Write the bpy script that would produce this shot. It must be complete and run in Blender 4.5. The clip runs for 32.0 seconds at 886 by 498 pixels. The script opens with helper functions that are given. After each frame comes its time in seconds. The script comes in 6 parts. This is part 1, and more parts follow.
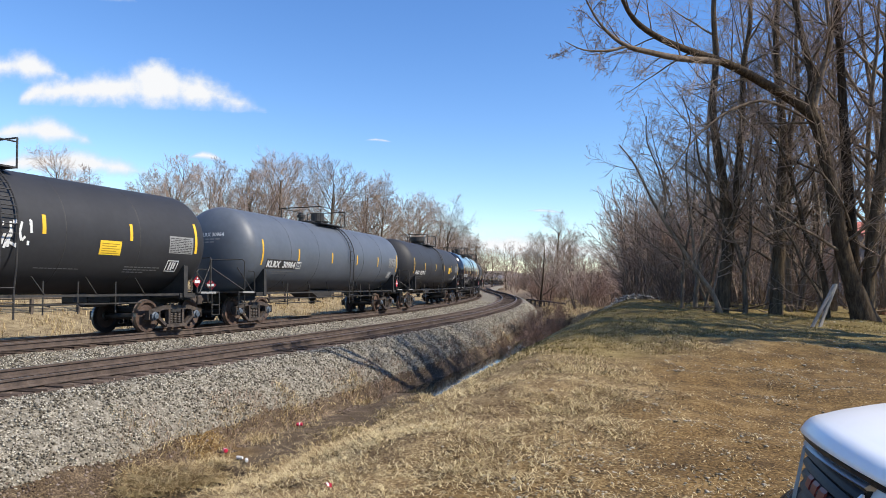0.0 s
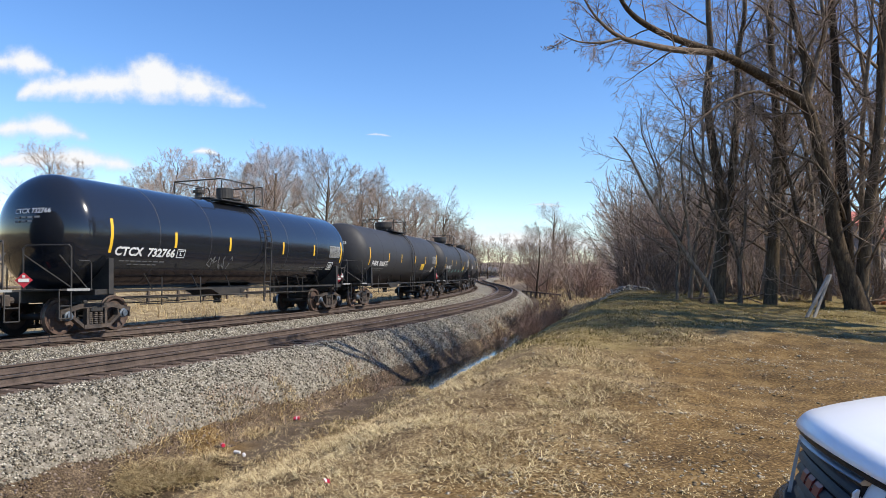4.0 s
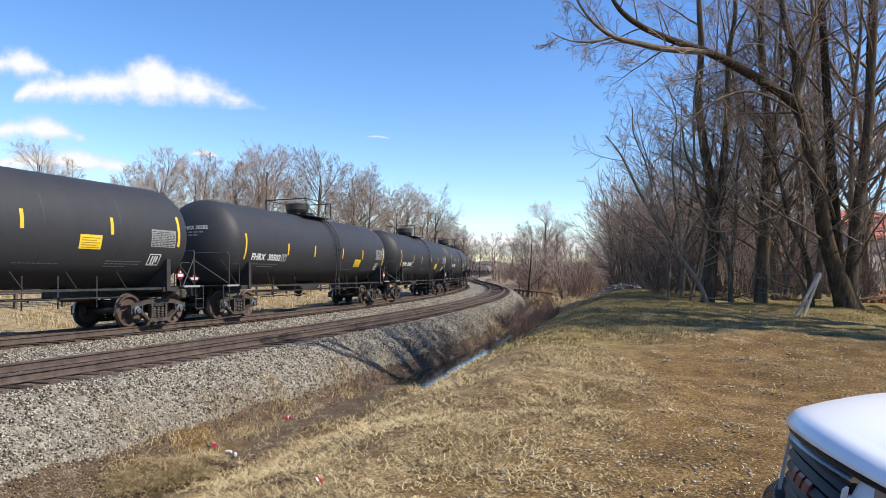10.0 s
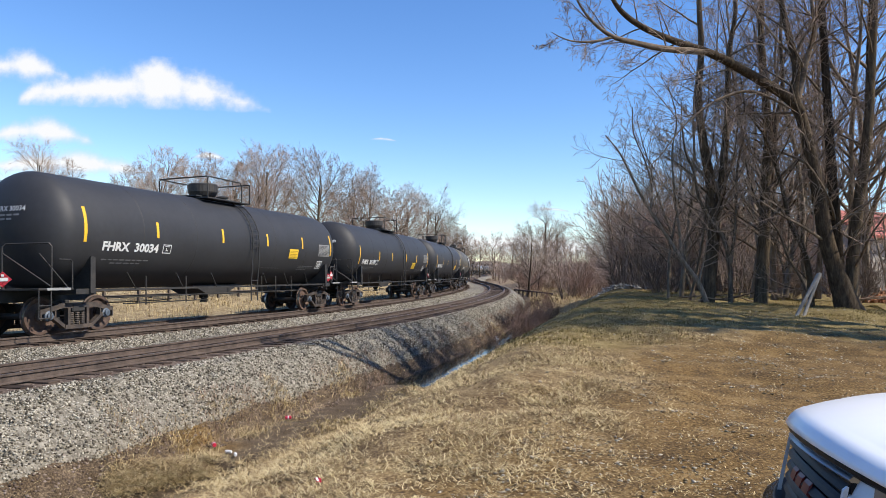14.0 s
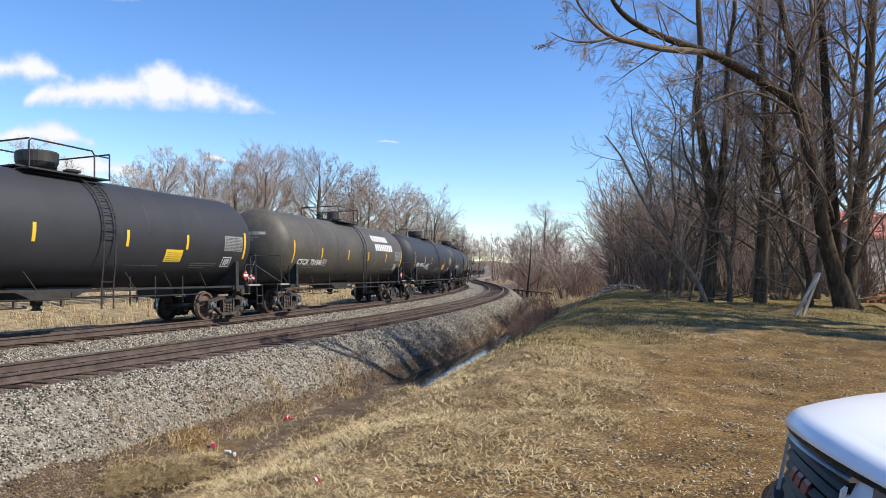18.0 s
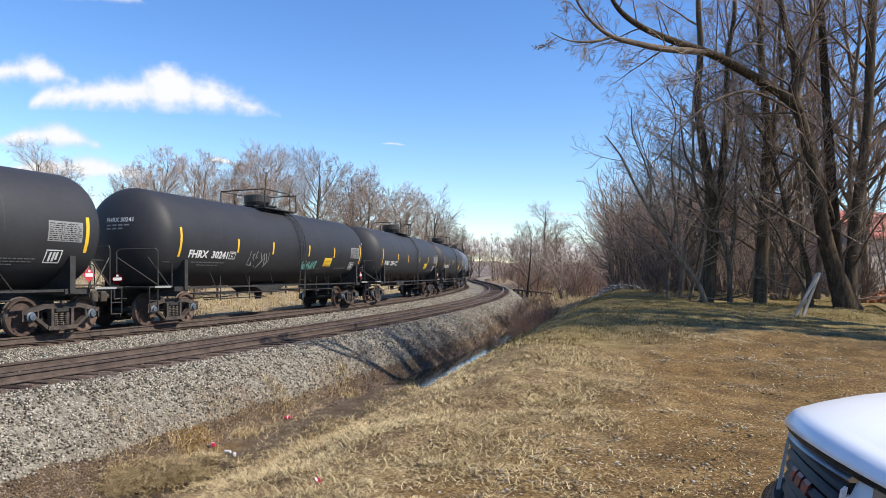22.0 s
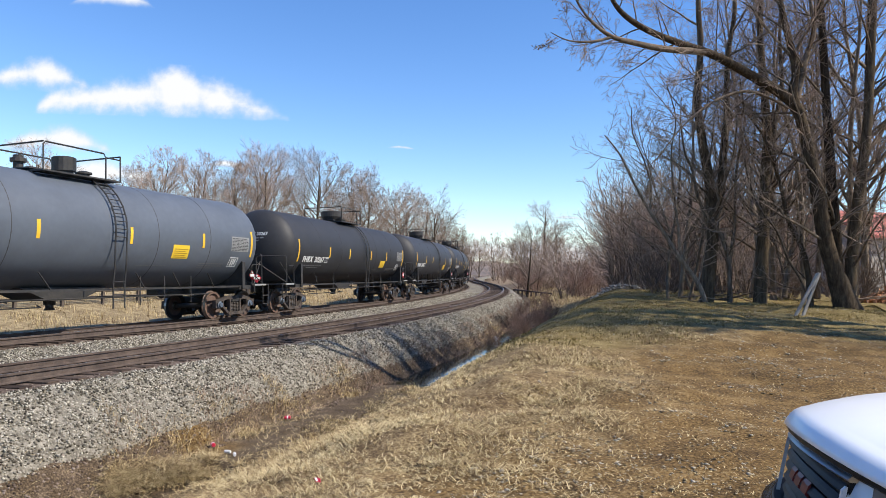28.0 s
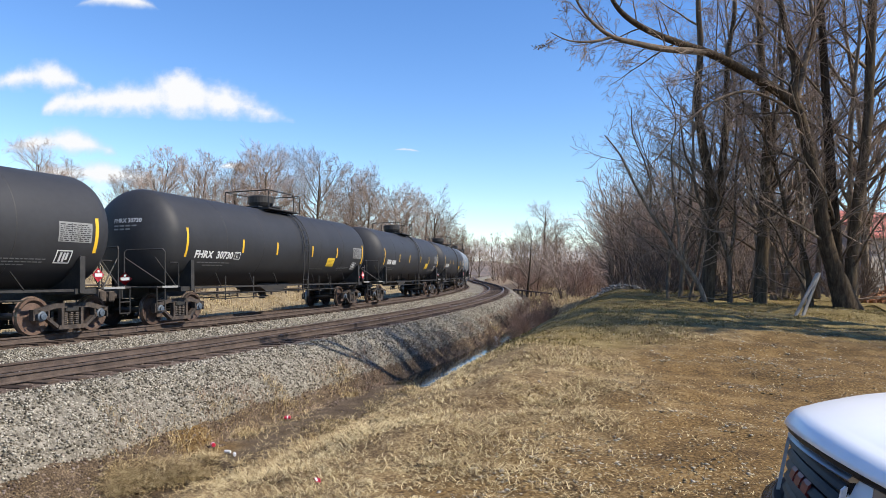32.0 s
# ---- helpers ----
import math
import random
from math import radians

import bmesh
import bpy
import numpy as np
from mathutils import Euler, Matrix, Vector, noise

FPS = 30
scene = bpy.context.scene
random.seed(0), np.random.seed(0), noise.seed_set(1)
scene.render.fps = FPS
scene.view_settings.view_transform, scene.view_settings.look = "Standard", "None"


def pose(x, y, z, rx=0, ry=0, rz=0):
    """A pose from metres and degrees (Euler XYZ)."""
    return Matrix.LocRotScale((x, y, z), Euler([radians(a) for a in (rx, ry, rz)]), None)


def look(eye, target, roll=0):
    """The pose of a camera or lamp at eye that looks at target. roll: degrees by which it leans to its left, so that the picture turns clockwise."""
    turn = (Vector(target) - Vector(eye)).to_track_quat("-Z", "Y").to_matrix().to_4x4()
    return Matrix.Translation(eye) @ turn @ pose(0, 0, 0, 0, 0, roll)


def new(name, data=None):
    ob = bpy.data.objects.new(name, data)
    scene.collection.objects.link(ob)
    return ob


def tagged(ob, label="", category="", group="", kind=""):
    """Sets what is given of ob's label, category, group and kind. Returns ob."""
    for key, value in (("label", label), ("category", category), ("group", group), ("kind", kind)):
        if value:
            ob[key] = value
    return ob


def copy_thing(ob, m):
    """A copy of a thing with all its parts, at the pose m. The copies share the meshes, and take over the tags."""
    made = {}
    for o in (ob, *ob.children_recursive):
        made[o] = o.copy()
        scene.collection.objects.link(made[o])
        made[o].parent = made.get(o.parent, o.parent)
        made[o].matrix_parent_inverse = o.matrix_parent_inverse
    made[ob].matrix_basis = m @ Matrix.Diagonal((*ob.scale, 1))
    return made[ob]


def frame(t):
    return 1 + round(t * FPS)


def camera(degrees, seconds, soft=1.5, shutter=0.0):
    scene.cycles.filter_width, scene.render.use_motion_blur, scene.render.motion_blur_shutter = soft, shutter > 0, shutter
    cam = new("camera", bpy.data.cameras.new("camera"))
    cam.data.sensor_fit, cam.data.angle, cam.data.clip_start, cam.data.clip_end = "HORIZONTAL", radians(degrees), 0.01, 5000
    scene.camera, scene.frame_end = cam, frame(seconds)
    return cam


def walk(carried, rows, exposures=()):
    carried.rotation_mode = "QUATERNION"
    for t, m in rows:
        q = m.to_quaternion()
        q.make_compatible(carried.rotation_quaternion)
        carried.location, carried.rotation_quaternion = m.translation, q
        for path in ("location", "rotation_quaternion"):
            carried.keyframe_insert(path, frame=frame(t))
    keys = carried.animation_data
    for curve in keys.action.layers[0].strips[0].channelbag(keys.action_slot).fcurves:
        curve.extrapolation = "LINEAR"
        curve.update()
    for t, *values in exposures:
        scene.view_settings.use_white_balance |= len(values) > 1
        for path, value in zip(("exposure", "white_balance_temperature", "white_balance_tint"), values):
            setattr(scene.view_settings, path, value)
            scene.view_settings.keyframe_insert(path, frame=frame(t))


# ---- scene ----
# World: x right of the first long view, y along it, z up; z = 0 is the top of the outer rail of the empty track.
EYE = 1.894
cam = camera(64.58, 32.0, soft=0.9)


def eye(t, dx, dy, dz, rx, ry, rz):
    return t, pose(dx, dy, EYE + dz, rx, ry, rz)


walk(cam, [
    eye(0.0, 0.002, -0.003, -0.024, 92.359, -2.182, 0.948),
    eye(0.5, 0.002, -0.006, -0.021, 92.350, -2.055, 1.243),
    eye(1.0, 0.002, -0.004, -0.021, 92.257, -1.980, 1.340),
    eye(1.5, 0.001, -0.003, -0.016, 92.104, -1.944, 1.318),
    eye(2.0, 0.0, -0.003, -0.012, 91.999, -1.880, 1.287),
    eye(2.5, -0.002, -0.003, -0.006, 91.890, -1.860, 1.178),
    eye(3.0, -0.002, -0.002, -0.003, 91.830, -1.800, 1.018),
    eye(3.5, -0.002, -0.003, 0.0, 91.765, -1.785, 0.800),
    eye(5.5, -0.001, -0.002, 0.0, 91.690, -1.745, 0.208),
    eye(6.0, 0.0, -0.001, 0.0, 91.670, -1.745, 0.140),
    eye(7.0, 0.001, 0.0, 0.0, 91.648, -1.735, 0.034),
    eye(8.0, 0.001, 0.0, 0.0, 91.646, -1.737, -0.030),
    eye(9.0, 0.0, 0.0, 0.0, 91.646, -1.737, -0.050),
    eye(16.0, 0.0, 0.0, 0.0, 91.646, -1.737, -0.050),
    eye(17.0, 0.001, 0.0, 0.0, 91.646, -1.740, -0.089),
    eye(18.0, 0.001, 0.0, 0.0, 91.646, -1.743, -0.108),
    eye(32.0, 0.001, 0.0, 0.0, 91.646, -1.743, -0.109),
], [(0.0, 0.39), (3.0, 0.40), (7.0, 0.42), (11.0, 0.46), (14.0, 0.43), (17.0, 0.40), (19.0, 0.45), (20.0, 0.41), (21.0, 0.40), (22.0, 0.44), (24.0, 0.52), (25.0, 0.52), (28.0, 0.46), (32.0, 0.43)])

# ---- sky and sun ----
SUN_TO = Vector((0.96, -0.28, 0.0)).normalized()
SUN_EL = radians(46)
world = bpy.data.worlds.new("world")
scene.world = world
world.use_nodes = True
wn = world.node_tree
wn.nodes.clear()
sky = wn.nodes.new("ShaderNodeTexSky")
sky.sky_type = "NISHITA"
sky.sun_disc = False
sky.sun_elevation = SUN_EL
sky.sun_rotation = math.atan2(SUN_TO.x, SUN_TO.y)
sky.air_density, sky.dust_density, sky.ozone_density = 1.0, 0.05, 3.2
back = wn.nodes.new("ShaderNodeBackground")
back.inputs["Strength"].default_value = 0.151
wout = wn.nodes.new("ShaderNodeOutputWorld")
vivid = wn.nodes.new("ShaderNodeHueSaturation")
vivid.inputs["Saturation"].default_value = 1.22
vivid.inputs["Hue"].default_value = 0.509
wn.links.new(sky.outputs[0], vivid.inputs["Color"])
wn.links.new(vivid.outputs[0], back.inputs[0])
wn.links.new(back.outputs[0], wout.inputs[0])

lamp = bpy.data.lights.new("sun", "SUN")
lamp.energy, lamp.angle, lamp.color = 4.7, radians(0.55), (1.0, 0.925, 0.81)
sun = new("sun", lamp)
sun.matrix_world = look(Vector((SUN_TO.x * math.cos(SUN_EL), SUN_TO.y * math.cos(SUN_EL), math.sin(SUN_EL))) * 300, (0, 0, 0))


# ---- materials ----
def mat(name, colours, scale=8.0, rough=0.8, metal=0.0, bump=0.3, detail=6.0, fine=6.0, random_tint=0.0, island=False, stretch=None, spec=0.5, coat=0.0):
    """Two scales of noise over a colour ramp, with a fine relief. random_tint varies objects (or islands) against each other."""
    m = bpy.data.materials.new(name)
    m.use_nodes = True
    n, l = m.node_tree.nodes, m.node_tree.links
    bsdf = n["Principled BSDF"]
    tex = n.new("ShaderNodeTexCoord")
    mapping = n.new("ShaderNodeMapping")
    l.new(tex.outputs["Object"], mapping.inputs["Vector"])
    if stretch:
        mapping.inputs["Scale"].default_value = stretch
    big = n.new("ShaderNodeTexNoise")
    big.inputs["Scale"].default_value = scale
    big.inputs["Detail"].default_value = detail
    small = n.new("ShaderNodeTexNoise")
    small.inputs["Scale"].default_value = scale * fine
    small.inputs["Detail"].default_value = 3.0
    for t in (big, small):
        l.new(mapping.outputs[0], t.inputs["Vector"])
    add = n.new("ShaderNodeMath")
    add.operation = "MULTIPLY_ADD"
    l.new(small.outputs["Fac"], add.inputs[0])
    add.inputs[1].default_value = 0.45
    sub = n.new("ShaderNodeMath")
    sub.operation = "MULTIPLY_ADD"
    l.new(big.outputs["Fac"], sub.inputs[0])
    sub.inputs[1].default_value, sub.inputs[2].default_value = 0.75, -0.1
    l.new(sub.outputs[0], add.inputs[2])
    fac = add.outputs[0]
    if random_tint:
        src = n.new("ShaderNodeNewGeometry" if island else "ShaderNodeObjectInfo")
        r = n.new("ShaderNodeMath")
        r.operation = "MULTIPLY_ADD"
        l.new(src.outputs["Random Per Island" if island else "Random"], r.inputs[0])
        r.inputs[1].default_value = random_tint
        s2 = n.new("ShaderNodeMath")
        s2.operation = "SUBTRACT"
        l.new(fac, s2.inputs[0])
        s2.inputs[1].default_value = random_tint / 2
        l.new(s2.outputs[0], r.inputs[2])
        fac = r.outputs[0]
    ramp = n.new("ShaderNodeValToRGB")
    el = ramp.color_ramp.elements
    k = len(colours)
    for i, c in enumerate(colours):
        pos = 0.28 + 0.44 * i / max(1, k - 1)
        e = el[i] if i < 2 else el.new(pos)
        e.position = pos
        e.color = (*c, 1)
    l.new(fac, ramp.inputs[0])
    l.new(ramp.outputs[0], bsdf.inputs["Base Color"])
    bsdf.inputs["Roughness"].default_value = rough
    bsdf.inputs["Metallic"].default_value = metal
    bsdf.inputs["Specular IOR Level"].default_value = spec
    bsdf.inputs["Coat Weight"].default_value = coat
    if bump:
        b = n.new("ShaderNodeBump")
        b.inputs["Strength"].default_value = bump
        b.inputs["Distance"].default_value = 0.02
        l.new(fac, b.inputs["Height"])
        l.new(b.outputs[0], bsdf.inputs["Normal"])
    return m


def shade(c, k):
    return tuple(min(1.0, v * k) for v in c)


def duo(name, c, spread=0.3, **kw):
    return mat(name, [shade(c, 1 - spread), c, shade(c, 1 + spread)], **kw)


M_TANK_BLACK = duo("tank_black", (0.030, 0.030, 0.032), 0.16, scale=1.2, rough=0.6, bump=0.03, random_tint=0.25, spec=0.4)
M_TANK_GLOSS = duo("tank_gloss_black", (0.014, 0.016, 0.021), 0.1, scale=1.2, rough=0.16, bump=0.01, coat=0.5)
M_TANK_GREY = duo("tank_blue_grey", (0.092, 0.105, 0.125), 0.14, scale=1.0, rough=0.5, bump=0.03)
M_TANK_BROWN = mat("tank_faded_brown", [(0.052, 0.047, 0.037), (0.076, 0.067, 0.051), (0.105, 0.091, 0.067)], scale=0.7, rough=0.6, bump=0.04)
M_TANK_PALE = duo("tank_pale_grey", (0.17, 0.19, 0.21), 0.14, scale=1.0, rough=0.5, bump=0.03)
M_FRAME = mat("car_frame_paint", [(0.016, 0.015, 0.014), (0.029, 0.027, 0.025), (0.050, 0.043, 0.036)], scale=4, rough=0.62, bump=0.15)
M_TRUCK = mat("cast_steel_grimy", [(0.020, 0.016, 0.014), (0.050, 0.039, 0.032), (0.105, 0.076, 0.057)], scale=5, rough=0.75, bump=0.35)
M_WHEEL = mat("wheel_rust", [(0.045, 0.028, 0.021), (0.085, 0.052, 0.038), (0.14, 0.085, 0.06)], scale=6, rough=0.7, bump=0.2, random_tint=0.3)
M_WHEEL_DARK = duo("wheel_black_grease", (0.02, 0.018, 0.017), 0.3, scale=6, rough=0.5, bump=0.2)
M_TREAD = duo("polished_tread", (0.32, 0.30, 0.28), 0.2, scale=6, rough=0.35, metal=0.9, bump=0.05)
M_BLUE = duo("bearing_cap_blue", (0.075, 0.095, 0.12), 0.6, scale=14, rough=0.55, bump=0.1)
M_YELLOW = duo("reflective_yellow", (0.75, 0.45, 0.03), 0.12, scale=9, rough=0.45, bump=0.0, random_tint=0.15)
M_LABEL = duo("label_yellow", (0.78, 0.52, 0.04), 0.08, scale=9, rough=0.5, bump=0.0)
M_YELLOW_DARK = duo("label_print_ochre", (0.33, 0.19, 0.02), 0.1, scale=9, rough=0.5, bump=0.0)
M_WHITE = duo("lettering_white", (0.62, 0.62, 0.60), 0.14, scale=20, rough=0.6, bump=0.0)
M_DIM = duo("lettering_dim", (0.15, 0.15, 0.147), 0.15, scale=20, rough=0.6, bump=0.0)
M_PANEL = duo("data_panel_grey", (0.26, 0.26, 0.25), 0.15, scale=12, rough=0.6, bump=0.0)
M_DARK = duo("lettering_black", (0.02, 0.02, 0.02), 0.2, scale=20, rough=0.6, bump=0.0)
M_RED = duo("placard_red", (0.62, 0.05, 0.07), 0.12, scale=12, rough=0.4, bump=0.0)
M_GREEN = duo("spray_green", (0.16, 0.42, 0.36), 0.2, scale=15, rough=0.6, bump=0.0)
M_RAIL = mat("rail_rust", [(0.045, 0.031, 0.024), (0.085, 0.061, 0.047), (0.135, 0.098, 0.077)], scale=5, rough=0.8, bump=0.2)
M_RAILTOP = duo("rail_top_worn", (0.20, 0.16, 0.14), 0.2, scale=6, rough=0.4, metal=0.7, bump=0.05)
M_TIE = mat("creosoted_tie", [(0.030, 0.021, 0.016), (0.062, 0.044, 0.033), (0.11, 0.080, 0.060)], scale=5, rough=0.9, bump=0.6, stretch=(4, 0.5, 4), random_tint=0.3, spec=0.15)
M_BALLAST = mat("ballast_stone", [(0.075, 0.065, 0.050), (0.19, 0.169, 0.132), (0.34, 0.31, 0.25)], scale=9, rough=0.9, bump=0.8, fine=4, spec=0.15)
M_BALLAST_RUST = mat("ballast_rusty", [(0.055, 0.038, 0.028), (0.125, 0.09, 0.068), (0.19, 0.145, 0.115)], scale=9, rough=0.9, bump=0.8, fine=4, spec=0.15)
M_STONE = mat("loose_stone", [(0.075, 0.064, 0.048), (0.19, 0.169, 0.130), (0.47, 0.43, 0.345)], scale=14, rough=0.9, bump=0.4, random_tint=0.62, island=True, spec=0.15)
M_STONE_RUST = mat("loose_stone_rusty", [(0.07, 0.05, 0.038), (0.15, 0.11, 0.085), (0.27, 0.215, 0.175)], scale=14, rough=0.9, bump=0.4, random_tint=0.6, island=True, spec=0.15)
M_BARK = mat("bark_grey_brown", [(0.026, 0.018, 0.012), (0.068, 0.049, 0.032), (0.145, 0.108, 0.070)], scale=5, rough=0.95, bump=1.0, stretch=(3, 3, 0.6), random_tint=0.25, spec=0.15)
M_LIMB = mat("limb_bark", [(0.06, 0.044, 0.031), (0.15, 0.112, 0.080), (0.26, 0.20, 0.148)], scale=6, rough=0.95, bump=0.5, random_tint=0.25, spec=0.15)
M_BARK_YOUNG = mat("young_bark", [(0.075, 0.056, 0.040), (0.175, 0.135, 0.098), (0.29, 0.235, 0.18)], scale=5, rough=0.95, bump=0.6, stretch=(3, 3, 0.6), random_tint=0.3, spec=0.15)
M_EMBLEM = duo("emblem_red", (0.15, 0.016, 0.016), 0.15, scale=20, rough=0.4, bump=0.0)
M_PEBBLE = mat("pale_pebble", [(0.15, 0.115, 0.072), (0.29, 0.24, 0.165), (0.50, 0.44, 0.335)], scale=14, rough=0.9, bump=0.2, random_tint=0.7, island=True, spec=0.15)
M_TWIG_MID = duo("brush_twig_brown", (0.17, 0.125, 0.095), 0.25, scale=3, rough=0.9, bump=0.0, random_tint=0.5, spec=0.15)
M_TWIG = duo("twig_bark", (0.31, 0.232, 0.178), 0.25, scale=3, rough=0.9, bump=0.0, random_tint=0.4, spec=0.15)
M_BRUSH = mat("brush_tangle", [(0.14, 0.09, 0.062), (0.27, 0.185, 0.13), (0.42, 0.31, 0.225)], scale=0.5, rough=0.95, bump=0.0, random_tint=0.6, island=True, spec=0.15)
M_TWIG_PALE = duo("twig_bark_pale", (0.33, 0.248, 0.195), 0.25, scale=3, rough=0.9, bump=0.0, random_tint=0.4, spec=0.15)
M_TWIG_RED = duo("brush_twig_reddish", (0.25, 0.165, 0.125), 0.25, scale=3, rough=0.9, bump=0.0, random_tint=0.5, spec=0.15)
M_GRASS = mat("dry_grass_blade", [(0.15, 0.095, 0.046), (0.385, 0.28, 0.135), (0.66, 0.53, 0.29)], scale=1.0, rough=0.85, bump=0.0, random_tint=0.75, island=True, spec=0.15)
M_GRASS_GREEN = mat("short_green_grass", [(0.09, 0.070, 0.020), (0.20, 0.15, 0.050), (0.36, 0.28, 0.115)], scale=1.2, rough=0.85, bump=0.0, random_tint=0.6, island=True, spec=0.15)
M_DEADWOOD = mat("weathered_wood", [(0.16, 0.145, 0.125), (0.30, 0.275, 0.245), (0.46, 0.43, 0.39)], scale=6, rough=0.9, bump=0.6, stretch=(6, 6, 0.6), spec=0.15)
M_FENCE = mat("fence_wood", [(0.05, 0.038, 0.03), (0.10, 0.078, 0.06), (0.16, 0.13, 0.10)], scale=6, rough=0.9, bump=0.5)
M_ROOF = mat("red_roof", [(0.33, 0.085, 0.06), (0.47, 0.14, 0.10), (0.56, 0.20, 0.15)], scale=2.5, rough=0.8, bump=0.3)
M_WALL = mat("house_siding", [(0.28, 0.24, 0.20), (0.40, 0.35, 0.30), (0.48, 0.43, 0.37)], scale=2, rough=0.85, bump=0.1)
M_TRIM = duo("house_trim_white", (0.66, 0.65, 0.62), 0.08, scale=4, rough=0.6, bump=0.0)
M_PAINT_WHITE = duo("vehicle_white_paint", (0.92, 0.92, 0.91), 0.02, scale=2, rough=0.3, bump=0.0, coat=0.15)
M_CHROME = duo("chrome", (0.62, 0.64, 0.66), 0.04, scale=8, rough=0.12, metal=1.0, bump=0.0)
M_SILVER = duo("silver_trim", (0.72, 0.72, 0.71), 0.05, scale=8, rough=0.35, metal=0.2, bump=0.0)
M_CHROME_DULL = duo("dull_chrome", (0.42, 0.41, 0.40), 0.06, scale=8, rough=0.3, metal=1.0, bump=0.0)
M_PLASTIC = duo("black_plastic", (0.010, 0.010, 0.012), 0.2, scale=30, rough=0.45, bump=0.02, spec=0.2)
M_TYRE = duo("tyre_rubber", (0.018, 0.018, 0.018), 0.3, scale=20, rough=0.85, bump=0.2)
M_ROCK = mat("pale_rubble", [(0.16, 0.143, 0.115), (0.27, 0.245, 0.20), (0.40, 0.37, 0.31)], scale=6, rough=0.9, bump=0.5, random_tint=0.5, island=True)
M_CAN = duo("red_can", (0.58, 0.03, 0.07), 0.1, scale=20, rough=0.35, bump=0.0)
M_PLASTIC_WHITE = duo("white_litter", (0.72, 0.72, 0.72), 0.08, scale=20, rough=0.4, bump=0.0)
M_LEAFLITTER = mat("orange_leaves", [(0.30, 0.12, 0.05), (0.45, 0.20, 0.09), (0.58, 0.32, 0.17)], scale=6, rough=0.9, bump=0.2, random_tint=0.6, island=True)
M_FARWOOD = mat("far_woods", [(0.10, 0.085, 0.08), (0.16, 0.135, 0.125), (0.22, 0.185, 0.165)], scale=0.25, rough=1.0, bump=0.6, spec=0.15)


def glass(name, colour, rough=0.05):
    m = bpy.data.materials.new(name)
    m.use_nodes = True
    b = m.node_tree.nodes["Principled BSDF"]
    b.inputs["Base Color"].default_value = (*colour, 1)
    b.inputs["Roughness"].default_value = rough
    b.inputs["Specular IOR Level"].default_value = 0.8
    b.inputs["Coat Weight"].default_value = 1.0
    return m


M_WINDOW = glass("dark_glass", (0.015, 0.018, 0.02))
M_LAMP = glass("headlight_lens", (0.16, 0.165, 0.17), 0.12)


def water_material():
    m = bpy.data.materials.new("ditch_water")
    m.use_nodes = True
    n, l = m.node_tree.nodes, m.node_tree.links
    b = n["Principled BSDF"]
    b.inputs["Base Color"].default_value = (0.018, 0.022, 0.014, 1)
    b.inputs["Roughness"].default_value = 0.06
    b.inputs["Specular IOR Level"].default_value = 0.9
    t = n.new("ShaderNodeTexNoise")
    t.inputs["Scale"].default_value = 5.0
    bump = n.new("ShaderNodeBump")
    bump.inputs["Strength"].default_value = 0.25
    bump.inputs["Distance"].default_value = 0.03
    l.new(t.outputs["Fac"], bump.inputs["Height"])
    l.new(bump.outputs[0], b.inputs["Normal"])
    return m


M_WATER = water_material()


